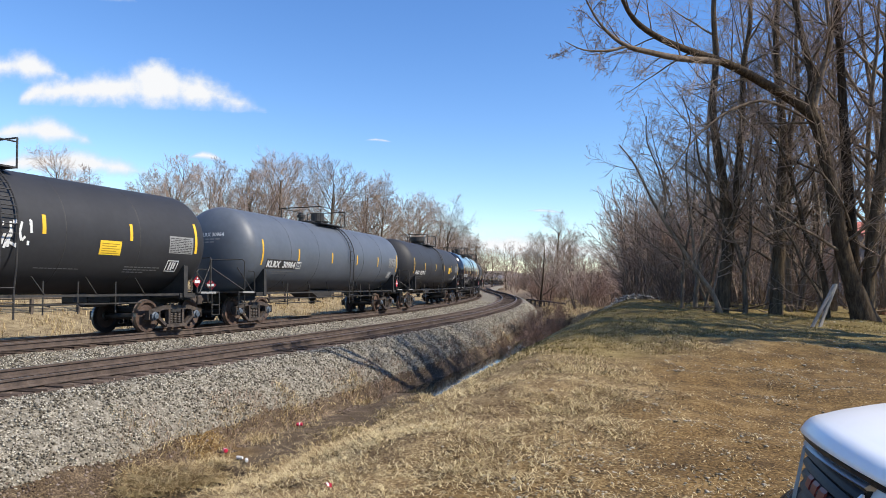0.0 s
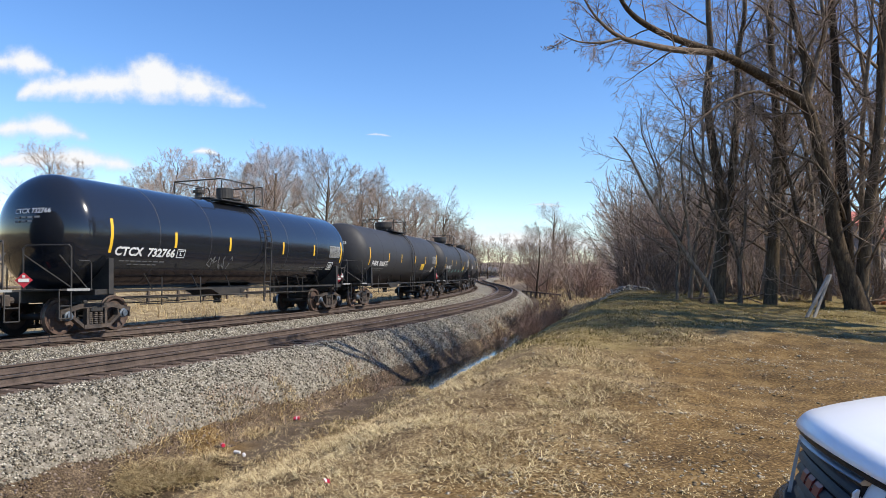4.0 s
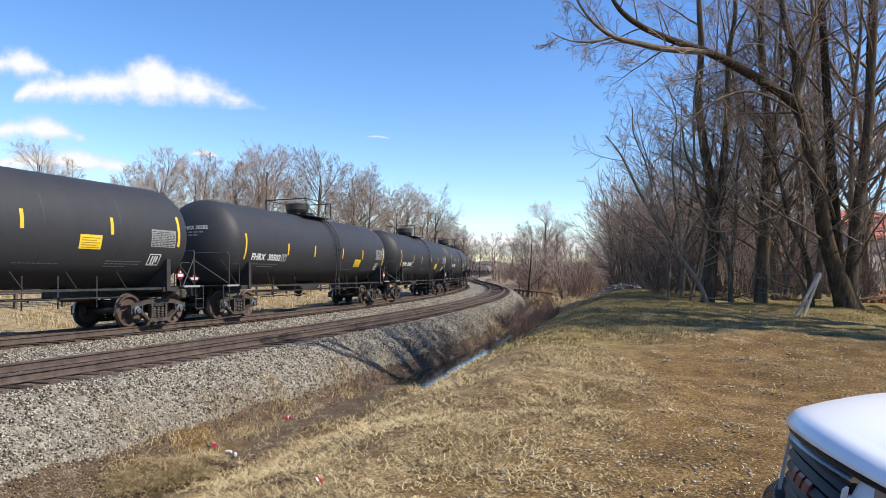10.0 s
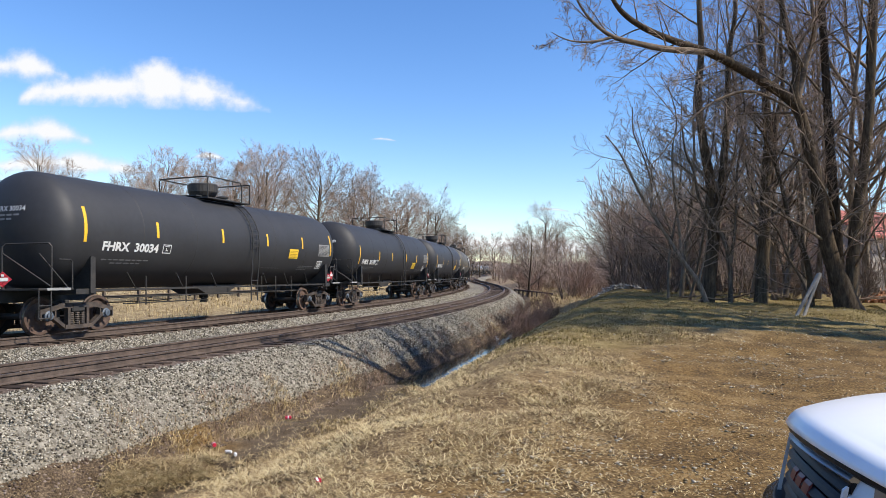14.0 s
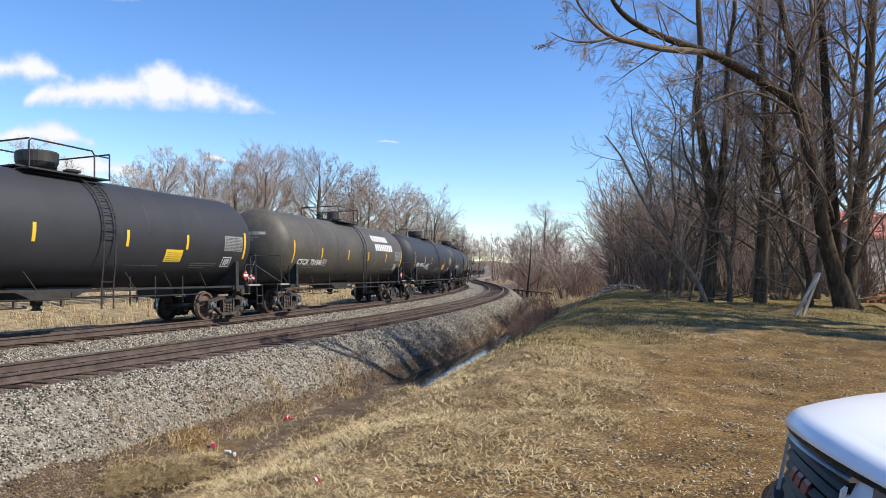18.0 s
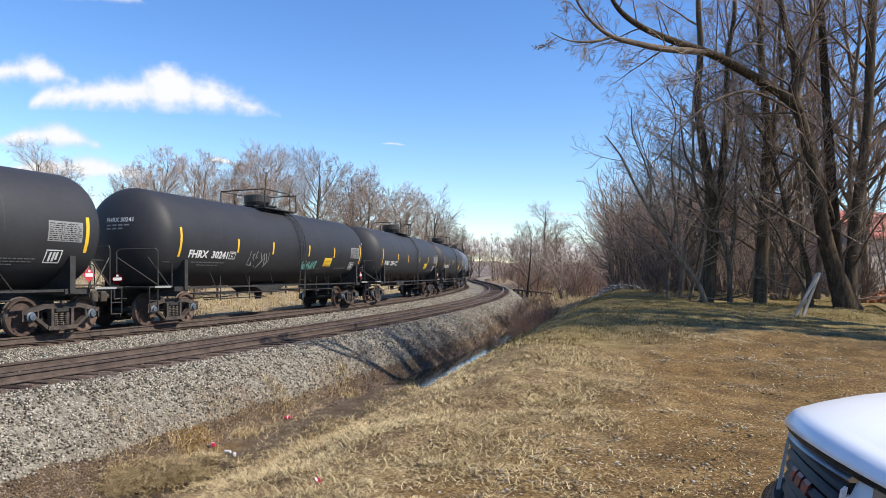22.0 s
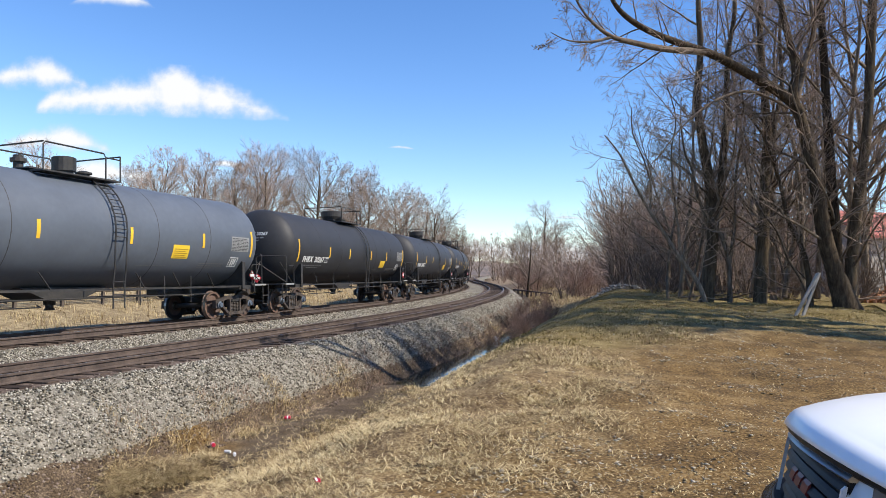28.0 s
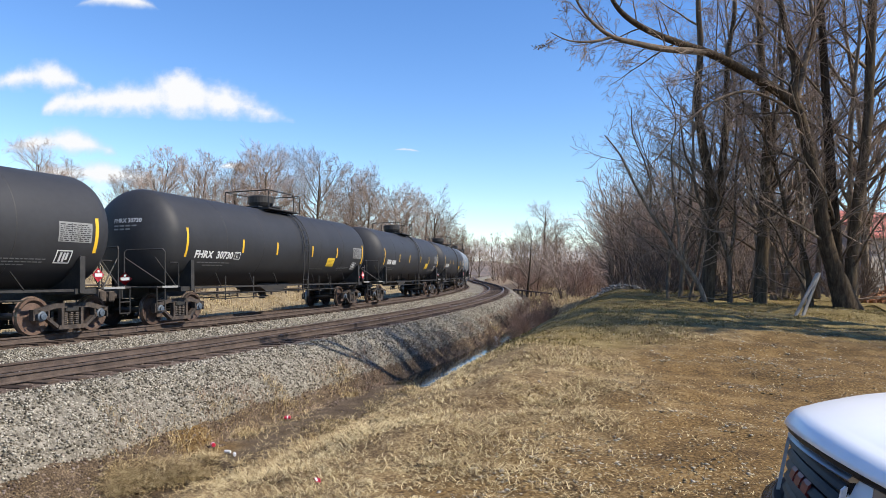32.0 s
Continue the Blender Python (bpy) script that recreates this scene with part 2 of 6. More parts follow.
def ground_material():
    """Dry grass, bare brown soil, greener turf and mud, blended by point attributes and noise."""
    m = bpy.data.materials.new("ground_soil_and_grass")
    m.use_nodes = True
    n, l = m.node_tree.nodes, m.node_tree.links
    b = n["Principled BSDF"]
    b.inputs["Roughness"].default_value = 0.95
    b.inputs["Specular IOR Level"].default_value = 0.2
    tex = n.new("ShaderNodeTexCoord")

    def noise_node(scale, detail=6.0):
        t = n.new("ShaderNodeTexNoise")
        t.inputs["Scale"].default_value, t.inputs["Detail"].default_value = scale, detail
        l.new(tex.outputs["Object"], t.inputs["Vector"])
        return t.outputs["Fac"]

    def ramp(fac, cols, lo=0.32, hi=0.68):
        r = n.new("ShaderNodeValToRGB")
        for i, c in enumerate(cols):
            pos = lo + (hi - lo) * i / (len(cols) - 1)
            e = r.color_ramp.elements[i] if i < 2 else r.color_ramp.elements.new(pos)
            e.position, e.color = pos, (*c, 1)
        l.new(fac, r.inputs[0])
        return r.outputs[0]

    fine = noise_node(38.0)
    mid = noise_node(3.0)
    both = n.new("ShaderNodeMath")
    both.operation = "MULTIPLY_ADD"
    l.new(fine, both.inputs[0])
    both.inputs[1].default_value = 0.6
    half = n.new("ShaderNodeMath")
    half.operation = "MULTIPLY"
    l.new(mid, half.inputs[0])
    half.inputs[1].default_value = 0.4
    l.new(half.outputs[0], both.inputs[2])
    base = both.outputs[0]
    colour = ramp(base, [(0.09, 0.054, 0.026), (0.22, 0.147, 0.068), (0.40, 0.295, 0.145)], 0.38, 0.62)
    for attr, cols in (
        ("dirt", [(0.050, 0.029, 0.010), (0.142, 0.083, 0.027), (0.26, 0.168, 0.070)]),
        ("green", [(0.085, 0.062, 0.020), (0.185, 0.135, 0.050), (0.31, 0.24, 0.105)]),
        ("mud", [(0.032, 0.023, 0.015), (0.085, 0.060, 0.038), (0.19, 0.14, 0.09)]),
        ("gold", [(0.12, 0.085, 0.05), (0.25, 0.19, 0.105), (0.42, 0.34, 0.20)]),
        ("far", [(0.14, 0.098, 0.062), (0.24, 0.175, 0.11), (0.35, 0.265, 0.165)]),
    ):
        a = n.new("ShaderNodeAttribute")
        a.attribute_name = attr
        edge = n.new("ShaderNodeMath")
        edge.operation = "MULTIPLY_ADD"
        l.new(mid, edge.inputs[0])
        edge.inputs[1].default_value, edge.inputs[2].default_value = 1.2, -0.6
        f = n.new("ShaderNodeMath")
        f.operation = "ADD"
        f.use_clamp = True
        l.new(a.outputs["Fac"], f.inputs[0])
        g = n.new("ShaderNodeMath")
        g.operation = "MULTIPLY"
        l.new(edge.outputs[0], g.inputs[0])
        l.new(a.outputs["Fac"], g.inputs[1])
        l.new(g.outputs[0], f.inputs[1])
        mix = n.new("ShaderNodeMix")
        mix.data_type = "RGBA"
        l.new(f.outputs[0], mix.inputs["Factor"])
        l.new(colour, mix.inputs["A"])
        l.new(ramp(base, cols, 0.38, 0.62), mix.inputs["B"])
        colour = mix.outputs["Result"]
    l.new(colour, b.inputs["Base Color"])
    bump = n.new("ShaderNodeBump")
    bump.inputs["Strength"].default_value, bump.inputs["Distance"].default_value = 0.9, 0.04
    l.new(base, bump.inputs["Height"])
    l.new(bump.outputs[0], b.inputs["Normal"])
    return m


M_GROUND = ground_material()


def cloud_material(name, seed, ragged):
    """Far cloud: white where a noise, thinned towards the sheet's rim, is dense."""
    m = bpy.data.materials.new(name)
    m.use_nodes = True
    n, l = m.node_tree.nodes, m.node_tree.links
    n.clear()
    out = n.new("ShaderNodeOutputMaterial")
    tex = n.new("ShaderNodeTexCoord")
    attr = n.new("ShaderNodeAttribute")
    attr.attribute_name = "body"
    t = n.new("ShaderNodeTexNoise")
    t.noise_dimensions = "4D"
    t.inputs["W"].default_value = seed
    t.inputs["Scale"].default_value, t.inputs["Detail"].default_value, t.inputs["Roughness"].default_value = 0.013, 8.0, 0.6
    l.new(tex.outputs["Object"], t.inputs["Vector"])
    a = n.new("ShaderNodeMath")
    a.operation = "MULTIPLY_ADD"
    l.new(t.outputs["Fac"], a.inputs[0])
    a.inputs[1].default_value = ragged
    l.new(attr.outputs["Fac"], a.inputs[2])
    rng = n.new("ShaderNodeMapRange")
    rng.interpolation_type = "SMOOTHSTEP"
    rng.inputs["From Min"].default_value, rng.inputs["From Max"].default_value = 0.5 * ragged - 0.24, 0.5 * ragged + 0.95
    l.new(a.outputs[0], rng.inputs["Value"])
    # sunlit white put in as emission, coloured bluer and dimmer where thin
    ramp = n.new("ShaderNodeValToRGB")
    ramp.color_ramp.elements[0].color = (0.62, 0.74, 0.90, 1)
    ramp.color_ramp.elements[1].color = (0.97, 0.98, 1.0, 1)
    l.new(rng.outputs[0], ramp.inputs[0])
    em = n.new("ShaderNodeEmission")
    em.inputs["Strength"].default_value = 0.74
    l.new(ramp.outputs[0], em.inputs[0])
    tr = n.new("ShaderNodeBsdfTransparent")
    mix = n.new("ShaderNodeMixShader")
    l.new(rng.outputs[0], mix.inputs[0])
    l.new(tr.outputs[0], mix.inputs[1])
    l.new(em.outputs[0], mix.inputs[2])
    l.new(mix.outputs[0], out.inputs[0])
    return m


# ---- mesh helpers ----
def mesh_of(name, verts, faces, smooth=False):
    me = bpy.data.meshes.new(name)
    me.from_pydata([tuple(v) for v in verts], [], [tuple(f) for f in faces])
    if smooth:
        me.polygons.foreach_set("use_smooth", [True] * len(me.polygons))
    return me


def link_part(name, me, material, parent=None, label="", m=None):
    ob = new(name, me)
    if material and not me.materials:
        me.materials.append(material)
    if parent:
        ob.parent = parent
    if m is not None:
        ob.matrix_basis = m
    if label:
        tagged(ob, label)
    return ob


def part(name, bm, material, parent=None, label="", smooth=False, m=None):
    me = bpy.data.meshes.new(name)
    if smooth:
        for f in bm.faces:
            f.smooth = True
    bm.to_mesh(me)
    bm.free()
    return link_part(name, me, material, parent, label, m)


def box(bm, x0, x1, y0, y1, z0, z1, bevel=0.0):
    r = bmesh.ops.create_cube(bm, size=1.0, matrix=Matrix.LocRotScale(((x0 + x1) / 2, (y0 + y1) / 2, (z0 + z1) / 2), None, (abs(x1 - x0), abs(y1 - y0), abs(z1 - z0))))
    if bevel:
        edges = list({e for v in r["verts"] for e in v.link_edges})
        bmesh.ops.bevel(bm, geom=edges, offset=bevel, segments=1, affect="EDGES")
    return r["verts"]


def rod(bm, points, radius, sides=6):
    """A round bar through the points; radius may be a list."""
    pts = [Vector(p) for p in points]
    rs = radius if isinstance(radius, (list, tuple)) else [radius] * len(pts)
    rings = []
    up = None
    for i, p in enumerate(pts):
        d = (pts[min(i + 1, len(pts) - 1)] - pts[max(i - 1, 0)]).normalized()
        if up is None:
            up = d.orthogonal().normalized()
        side = d.cross(up).normalized()
        up = side.cross(d).normalized()
        rings.append([bm.verts.new(p + (up * math.cos(a) + side * math.sin(a)) * rs[i]) for a in (2 * math.pi * k / sides for k in range(sides))])
    for a, b in zip(rings, rings[1:]):
        for k in range(sides):
            bm.faces.new((a[k], a[(k + 1) % sides], b[(k + 1) % sides], b[k]))
    bm.faces.new(rings[0][::-1])
    bm.faces.new(rings[-1])


def lathe(bm, profile, sides, axis="z", centre=(0, 0, 0)):
    """Turn (radius, height) pairs round an axis."""
    rings = []
    c = Vector(centre)
    for r, h in profile:
        ring = []
        for k in range(sides):
            a = 2 * math.pi * k / sides
            u, v = r * math.cos(a), r * math.sin(a)
            p = {"z": (u, v, h), "x": (h, u, v), "y": (v, h, u)}[axis]
            ring.append(bm.verts.new(c + Vector(p)))
        rings.append(ring)
    for a, b in zip(rings, rings[1:]):
        for k in range(sides):
            bm.faces.new((a[k], a[(k + 1) % sides], b[(k + 1) % sides], b[k]))
    bm.faces.new(rings[0][::-1])
    bm.faces.new(rings[-1])


def prism(bm, outline, y0, y1):
    """Extrude an (x, z) outline from y0 to y1."""
    a = [bm.verts.new((x, y0, z)) for x, z in outline]
    b = [bm.verts.new((x, y1, z)) for x, z in outline]
    n = len(outline)
    bm.faces.new(a[::-1])
    bm.faces.new(b)
    for i in range(n):
        bm.faces.new((a[i], a[(i + 1) % n], b[(i + 1) % n], b[i]))


def smooth(a, b, x):
    t = np.clip((np.asarray(x, float) - a) / (b - a), 0, 1)
    return t * t * (3 - 2 * t)


# ---- the railway line: centre of the empty track, bending left as it goes away ----
CANT, APART, TRAIN_Z = 0.0845, 4.534, 0.0014
LS = np.arange(-440.0, 560.0, 0.5)
_k = np.where(LS < -12, 0.0, np.where(LS > 250, 0.0, np.where(LS > 105, -0.0013, 0.00495378 - 1.86907e-5 * np.clip(LS, 0, 250))))
_h = -np.cumsum(_k) * 0.5
_i0 = int(np.searchsorted(LS, 0.0))
LH = 0.385157 + _h - _h[_i0]
LX = np.cumsum(np.sin(LH)) * 0.5
LY = np.cumsum(np.cos(LH)) * 0.5
LX += -9.82 - LX[_i0]
LY += 6.0 - LY[_i0]


def line(s, off=0.0):
    """Point at distance s along the line, off metres to its right, and the heading."""
    x, y, h = np.interp(s, LS, LX), np.interp(s, LS, LY), np.interp(s, LS, LH)
    return x + off * np.cos(h), y - off * np.sin(h), h


def offsets(x, y):
    """Distance along the line and to its right, for arrays of places."""
    pick = (LS >= -80) & (LS <= 300)
    cx, cy, ch, cs = LX[pick], LY[pick], LH[pick], LS[pick]
    x, y = np.asarray(x, float), np.asarray(y, float)
    o, s = np.empty(len(x)), np.empty(len(x))
    for i in range(0, len(x), 4000):
        dx, dy = x[i:i + 4000, None] - cx, y[i:i + 4000, None] - cy
        j = np.argmin(dx * dx + dy * dy, axis=1)
        r = np.arange(len(j))
        o[i:i + 4000] = dx[r, j] * np.cos(ch[j]) - dy[r, j] * np.sin(ch[j])
        s[i:i + 4000] = cs[j]
    return s, o


def railtop(o):
    return CANT * (np.where(o > -APART / 2, o - 0.755, o + APART - 0.755)) / 1.51


BED_O = [-7.6, -7.2, -6.35, -5.95, -5.3, -4.53, -3.8, -3.2, -2.9, -1.7, -1.35, -0.75, 0.0, 0.75, 1.35, 1.75, 2.1, 2.45, 2.75, 3.0]
BED_Z = [-1.3, -0.95, -0.42, -0.31, -0.30, -0.245, -0.205, -0.19, -0.21, -0.29, -0.29, -0.265, -0.23, -0.19, -0.165, -0.20, -0.42, -0.66, -0.92, -1.35]


def plateau(x, y):
    z = np.interp(y, [-30, 0, 3, 10, 16, 22, 34, 60, 110], [0.3, 0.3, 0.33, 0.72, 1.08, 1.2, 1.2, 0.6, 0.3])
    return z


def ground_z(x, y):
    """Height of the open ground: ditch beside the line, mound to the right, field beyond the line."""
    s, o = offsets(x, y)
    x, y = np.asarray(x, float), np.asarray(y, float)
    top = plateau(x, y)
    bank = -1.57 + (top + 1.57) * smooth(4.0, 9.3, o) + 0.13 * smooth(4.0, 4.5, o) * smooth(6.0, 4.6, o)
    bank = np.where(o < 3.75, -1.57 + 0.87 * smooth(3.55, 2.3, o), bank)
    fade = smooth(38, 58, s)
    bank = bank * (1 - fade) + fade * (-0.95 + 0.75 * smooth(2.6, 8, o) + 0.5 * smooth(8, 16, o))
    left = -0.95 + 0.35 * smooth(-6.9, -9.5, o) + 1.5 * smooth(-9.5, -19.0, o)
    z = np.where(o > 2.2, bank, np.where(o < -6.9, left, -1.6))
    silt = smooth(6.9, 7.8, s) * smooth(17.0, 15.0, s)
    z = np.where(o > 2.2, np.maximum(z, -1.57 + 0.25 * silt), z)
    far = smooth(150, 400, np.hypot(x, y))
    return z * (1 - far) - 0.2 * far, s, o


def fractal(x, y, scale, seed=0.0):
    return np.array([noise.fractal(Vector((a * scale, b * scale, seed)), 1.0, 2.0, 4) for a, b in zip(x, y)])


# ---- ground ----
def axis_steps(near0, near1, step, far):
    a = list(np.arange(near0, near1 + step / 2, step))
    d, v = step, near1
    while v < far:
        d *= 1.3
        v += d
        a.append(v)
    d, v = step, near0
    while v > -far:
        d *= 1.3
        v -= d
        a.insert(0, v)
    return np.array(a)


def soil(x, y, n1):
    """How bare the trodden part of the mound is."""
    return smooth(-0.4, 0.5, x - 0.15 - 0.55 * (y - 4.3) + 1.6 * n1) * (1 - smooth(12.8, 15.0, y + 2.0 * n1)) * 0.97


def build_ground():
    gx, gy = axis_steps(-9, 17, 0.2, 3500), axis_steps(1.0, 38, 0.22, 3500)
    X, Y = np.meshgrid(gx, gy)
    x, y = X.ravel(), Y.ravel()
    z, s, o = ground_z(x, y)
    near = (np.abs(x) < 60) & (y > -30) & (y < 110)
    rough = np.zeros(len(x))
    rough[near] = 0.10 * fractal(x[near], y[near], 0.45) + 0.05 * fractal(x[near], y[near], 1.7, 5.0)
    z = z + np.where(o > 3.9, rough, 0.35 * rough)
    w = len(gx)
    i = np.arange(len(gx) - 1)
    faces = np.concatenate([np.stack([r * w + i, r * w + i + 1, (r + 1) * w + i + 1, (r + 1) * w + i], 1) for r in range(len(gy) - 1)])
    me = mesh_of("ground", np.stack([x, y, z], 1), faces.tolist(), True)
    n1 = np.zeros(len(x))
    n1[near] = fractal(x[near], y[near], 0.25, 9.0)
    dirt = np.maximum(soil(x, y, n1), 1.0 * smooth(1.0, 0.4, np.hypot((x + 4.1) / 0.9, (y - 12.3) / 0.6)))
    green = smooth(10.5, 15.0, y + 2.5 * n1) * (o > 4.6) * (1 - smooth(40, 60, y))
    mud = smooth(5.2, 4.2, o + 0.8 * n1) * (o > 0) * smooth(0.5, 1.1, np.hypot((x + 4.1) / 0.9, (y - 12.3) / 0.6))
    gold = (o < -6.5) * 1.0
    far = smooth(45, 80, np.hypot(x, y)) * (o > 4)
    for name, v in (("dirt", dirt), ("green", green), ("mud", mud), ("gold", gold), ("far", far)):
        a = me.attributes.new(name, "FLOAT", "POINT")
        a.data.foreach_set("value", np.ascontiguousarray(v, dtype=np.float32))
    ob = link_part("ground", me, M_GROUND)
    tagged(ob, "rolling ground of dry tan grass, brown soil and mud", "ground", kind="structure")


build_ground()


def strip(name, o0, o1, s0, s1, z, material, step=1.0, wob=0.0):
    """A ribbon along the line between two offsets."""
    ss = np.arange(s0, s1 + step / 2, step)
    verts, faces = [], []
    for k, s in enumerate(ss):
        a = wob * noise.noise(Vector((s * 0.4, 1.3, 0)))
        b = wob * noise.noise(Vector((s * 0.4, 7.7, 0)))
        for off in (o0 + a, o1 + b):
            x, y, _ = line(s, off)
            verts.append((x, y, z))
        if k:
            j = 2 * k
            faces.append((j - 2, j - 1, j + 1, j))
    return link_part(name, mesh_of(name, verts, faces), material)


tagged(strip("water", 3.2, 4.5, 10, 40, -1.41, M_WATER, 0.5, 0.3), "shallow still water lying in the trackside ditch", "water", kind="structure")


def build_bed():
    ss = np.concatenate([np.arange(-30, 60, 0.4), np.arange(60, 260, 2.0)])
    fine = np.interp(np.arange(0, len(BED_O) - 1 + 1e-6, 0.34), range(len(BED_O)), BED_O)
    zz = np.interp(fine, BED_O, BED_Z)
    verts, faces = [], []
    m = len(fine)
    for k, s in enumerate(ss):
        for o, z in zip(fine, zz):
            x, y, _ = line(s, o)
            lump = 0.05 * noise.noise(Vector((x * 1.3, y * 1.3, 0))) + 0.03 * noise.noise(Vector((x * 5, y * 5, 3)))
            if abs(o) < 1.5 or abs(o + APART) < 1.5:
                lump = min(lump * 0.3, 0.01)
            verts.append((x, y, z + lump))
        if k:
            for i in range(m - 1):
                a = (k - 1) * m + i
                faces.append((a, a + 1, a + m + 1, a + m))
    me = mesh_of("ballast_bed", verts, faces, True)
    me.materials.append(M_BALLAST)
    me.materials.append(M_BALLAST_RUST)
    idx = []
    for k in range(len(ss) - 1):
        for i in range(m - 1):
            c = (fine[i] + fine[i + 1]) / 2
            idx.append(1 if abs(c) < 1.45 or abs(c + APART) < 1.45 else 0)
    me.polygons.foreach_set("material_index", idx)
    ob = link_part("ballast_bed", me, None)
    tagged(ob, "grey crushed stone ballast bed, rust-brown between the rails", "ballast", kind="structure")


build_bed()

RAIL_OUT = [(-0.075, -0.165), (0.075, -0.165), (0.075, -0.150), (0.012, -0.130), (0.010, -0.050), (0.036, -0.038), (0.036, -0.004), (0.028, 0.0), (-0.028, 0.0), (-0.036, -0.004), (-0.036, -0.038), (-0.010, -0.050), (-0.012, -0.130), (-0.075, -0.150)]


def build_track(name, centre, label):
    track = tagged(new(name), label, "railway track", kind="structure")
    tilt = math.atan2(CANT, 1.51)
    for side in (1, -1):
        ss = np.concatenate([np.arange(-40, 130, 1.0), np.arange(130, 262, 3.0)])
        verts, faces, kinds = [], [], []
        n = len(RAIL_OUT)
        for k, s in enumerate(ss):
            for u, v in RAIL_OUT:
                off = centre + side * 0.755 + u
                x, y, _ = line(s, off)
                verts.append((x, y, float(railtop(centre + side * 0.755)) + v + u * tilt))
            if k:
                a, b = (k - 1) * n, k * n
                for i in range(n):
                    faces.append((a + i, a + (i + 1) % n, b + (i + 1) % n, b + i))
                    kinds.append(1 if i == 7 else 0)
        me = mesh_of("rail", verts, faces)
        me.materials.append(M_RAIL)
        me.materials.append(M_RAILTOP)
        me.polygons.foreach_set("material_index", kinds)
        link_part("rail", me, None, track, "rusty steel rail with a worn top")
    return track


TRACK_NEAR = build_track("track_near", 0.0, "empty railway track of rusty rails on dark wooden ties")
TRACK_FAR = build_track("track_far", -APART, "railway track of rusty rails under the freight train")


# ---- trees ----
class Wood:
    """Collects tapered round branches, by part, and turns them into meshes."""

    def __init__(self):
        self.v = {"trunk": [], "limb": [], "twig": []}
        self.f = {"trunk": [], "limb": [], "twig": []}

    def tube(self, kind, pts, radii, sides):
        V, F = self.v[kind], self.f[kind]
        d = (pts[-1] - pts[0]).normalized()
        u = d.orthogonal().normalized()
        w = d.cross(u)
        ring = [(math.cos(2 * math.pi * k / sides), math.sin(2 * math.pi * k / sides)) for k in range(sides)]
        start = len(V)
        for p, r in zip(pts, radii):
            for c, s in ring:
                V.append((p.x + r * (c * u.x + s * w.x), p.y + r * (c * u.y + s * w.y), p.z + r * (c * u.z + s * w.z)))
        for i in range(len(pts) - 1):
            a = start + i * sides
            for k in range(1 if sides == 2 else sides):
                j = (k + 1) % sides
                F.append((a + k, a + j, a + sides + j, a + sides + k))

    def build(self, name, label, category, bark=None, twig=None):
        root = tagged(new(name), label, category)
        for kind, mt in (("trunk", bark or M_BARK), ("limb", M_LIMB), ("twig", twig or M_TWIG)):
            if self.v[kind]:
                pname = {"trunk": "trunk", "limb": "limb_frame", "twig": "crown"}[kind]
                ob = link_part(pname, mesh_of(pname, self.v[kind], self.f[kind], True), mt, root)
                if kind != "trunk":
                    tagged(ob, kind="stuff")
        return root


def rand_dir(rng):
    return Vector((rng.gauss(0, 1), rng.gauss(0, 1), rng.gauss(0, 1))).normalized()


def branch(w, rng, p, d, length, r, level, spec):
    """Grow one branch and its children. spec: per level (segments, wobble, lift, children, child length, spread, first child)."""
    seg, wob, lift, kids, klen, spread, first = spec[level]
    pts, radii = [p.copy()], [r]
    step = length / seg
    for i in range(seg):
        d = (d + rand_dir(rng) * wob + Vector((0, 0, lift))).normalized()
        p = p + d * step
        pts.append(p.copy())
        radii.append(max(r * (1 - 0.82 * (i + 1) / seg), spec.get("thin", 0.0035)))
    kind = "trunk" if level == 0 else ("limb" if level <= spec["limb"] else "twig")
    last = level + 1 not in spec and "thin" in spec
    w.tube(kind, pts, radii, spec.get("stem", 8) if level == 0 else (4 if kind == "limb" else (2 if last else 3)))
    if level + 1 not in spec or kids <= 0:
        return
    n = max(1, int(round(kids * rng.uniform(0.8, 1.2))))
    for k in range(n):
        f = first + (1 - first) * (k + rng.random()) / n
        f = min(f, 0.98)
        i = min(int(f * seg), seg - 1)
        q = pts[i].lerp(pts[i + 1], f * seg - i)
        axis = (pts[i + 1] - pts[i]).normalized()
        side = axis.cross(rand_dir(rng)).normalized()
        a = radians(spread * rng.uniform(0.7, 1.3))
        cd = axis * math.cos(a) + side * math.sin(a)
        cl = length * klen * (1.15 - 0.6 * f) * rng.uniform(0.7, 1.25)
        cr = min(radii[i] * 0.62, 0.02 * cl + 0.003) * rng.uniform(0.8, 1.1)
        branch(w, rng, q, cd, cl, max(cr, spec.get("thin", 0.004)), level + 1, spec)


TALL = {"limb": 2, 0: (10, 0.05, 0.06, 20, 0.36, 48, 0.22), 1: (6, 0.13, 0.10, 8, 0.45, 42, 0.2), 2: (4, 0.16, 0.05, 6, 0.5, 40, 0.15), 3: (3, 0.2, 0.03, 3, 0.5, 38, 0.2), 4: (2, 0.2, 0.02, 0, 0, 0, 0)}
CLEAN = {**TALL, 0: (10, 0.03, 0.05, 18, 0.34, 46, 0.55)}
BROAD = {"limb": 2, "thin": 0.0065, 0: (8, 0.06, 0.04, 16, 0.62, 50, 0.15), 1: (5, 0.12, 0.07, 8, 0.48, 42, 0.2), 2: (3, 0.12, 0.04, 6, 0.6, 36, 0.15), 3: (2, 0.14, 0.03, 3, 0.8, 32, 0.1), 4: (1, 0.15, 0.03, 0, 0, 0, 0)}
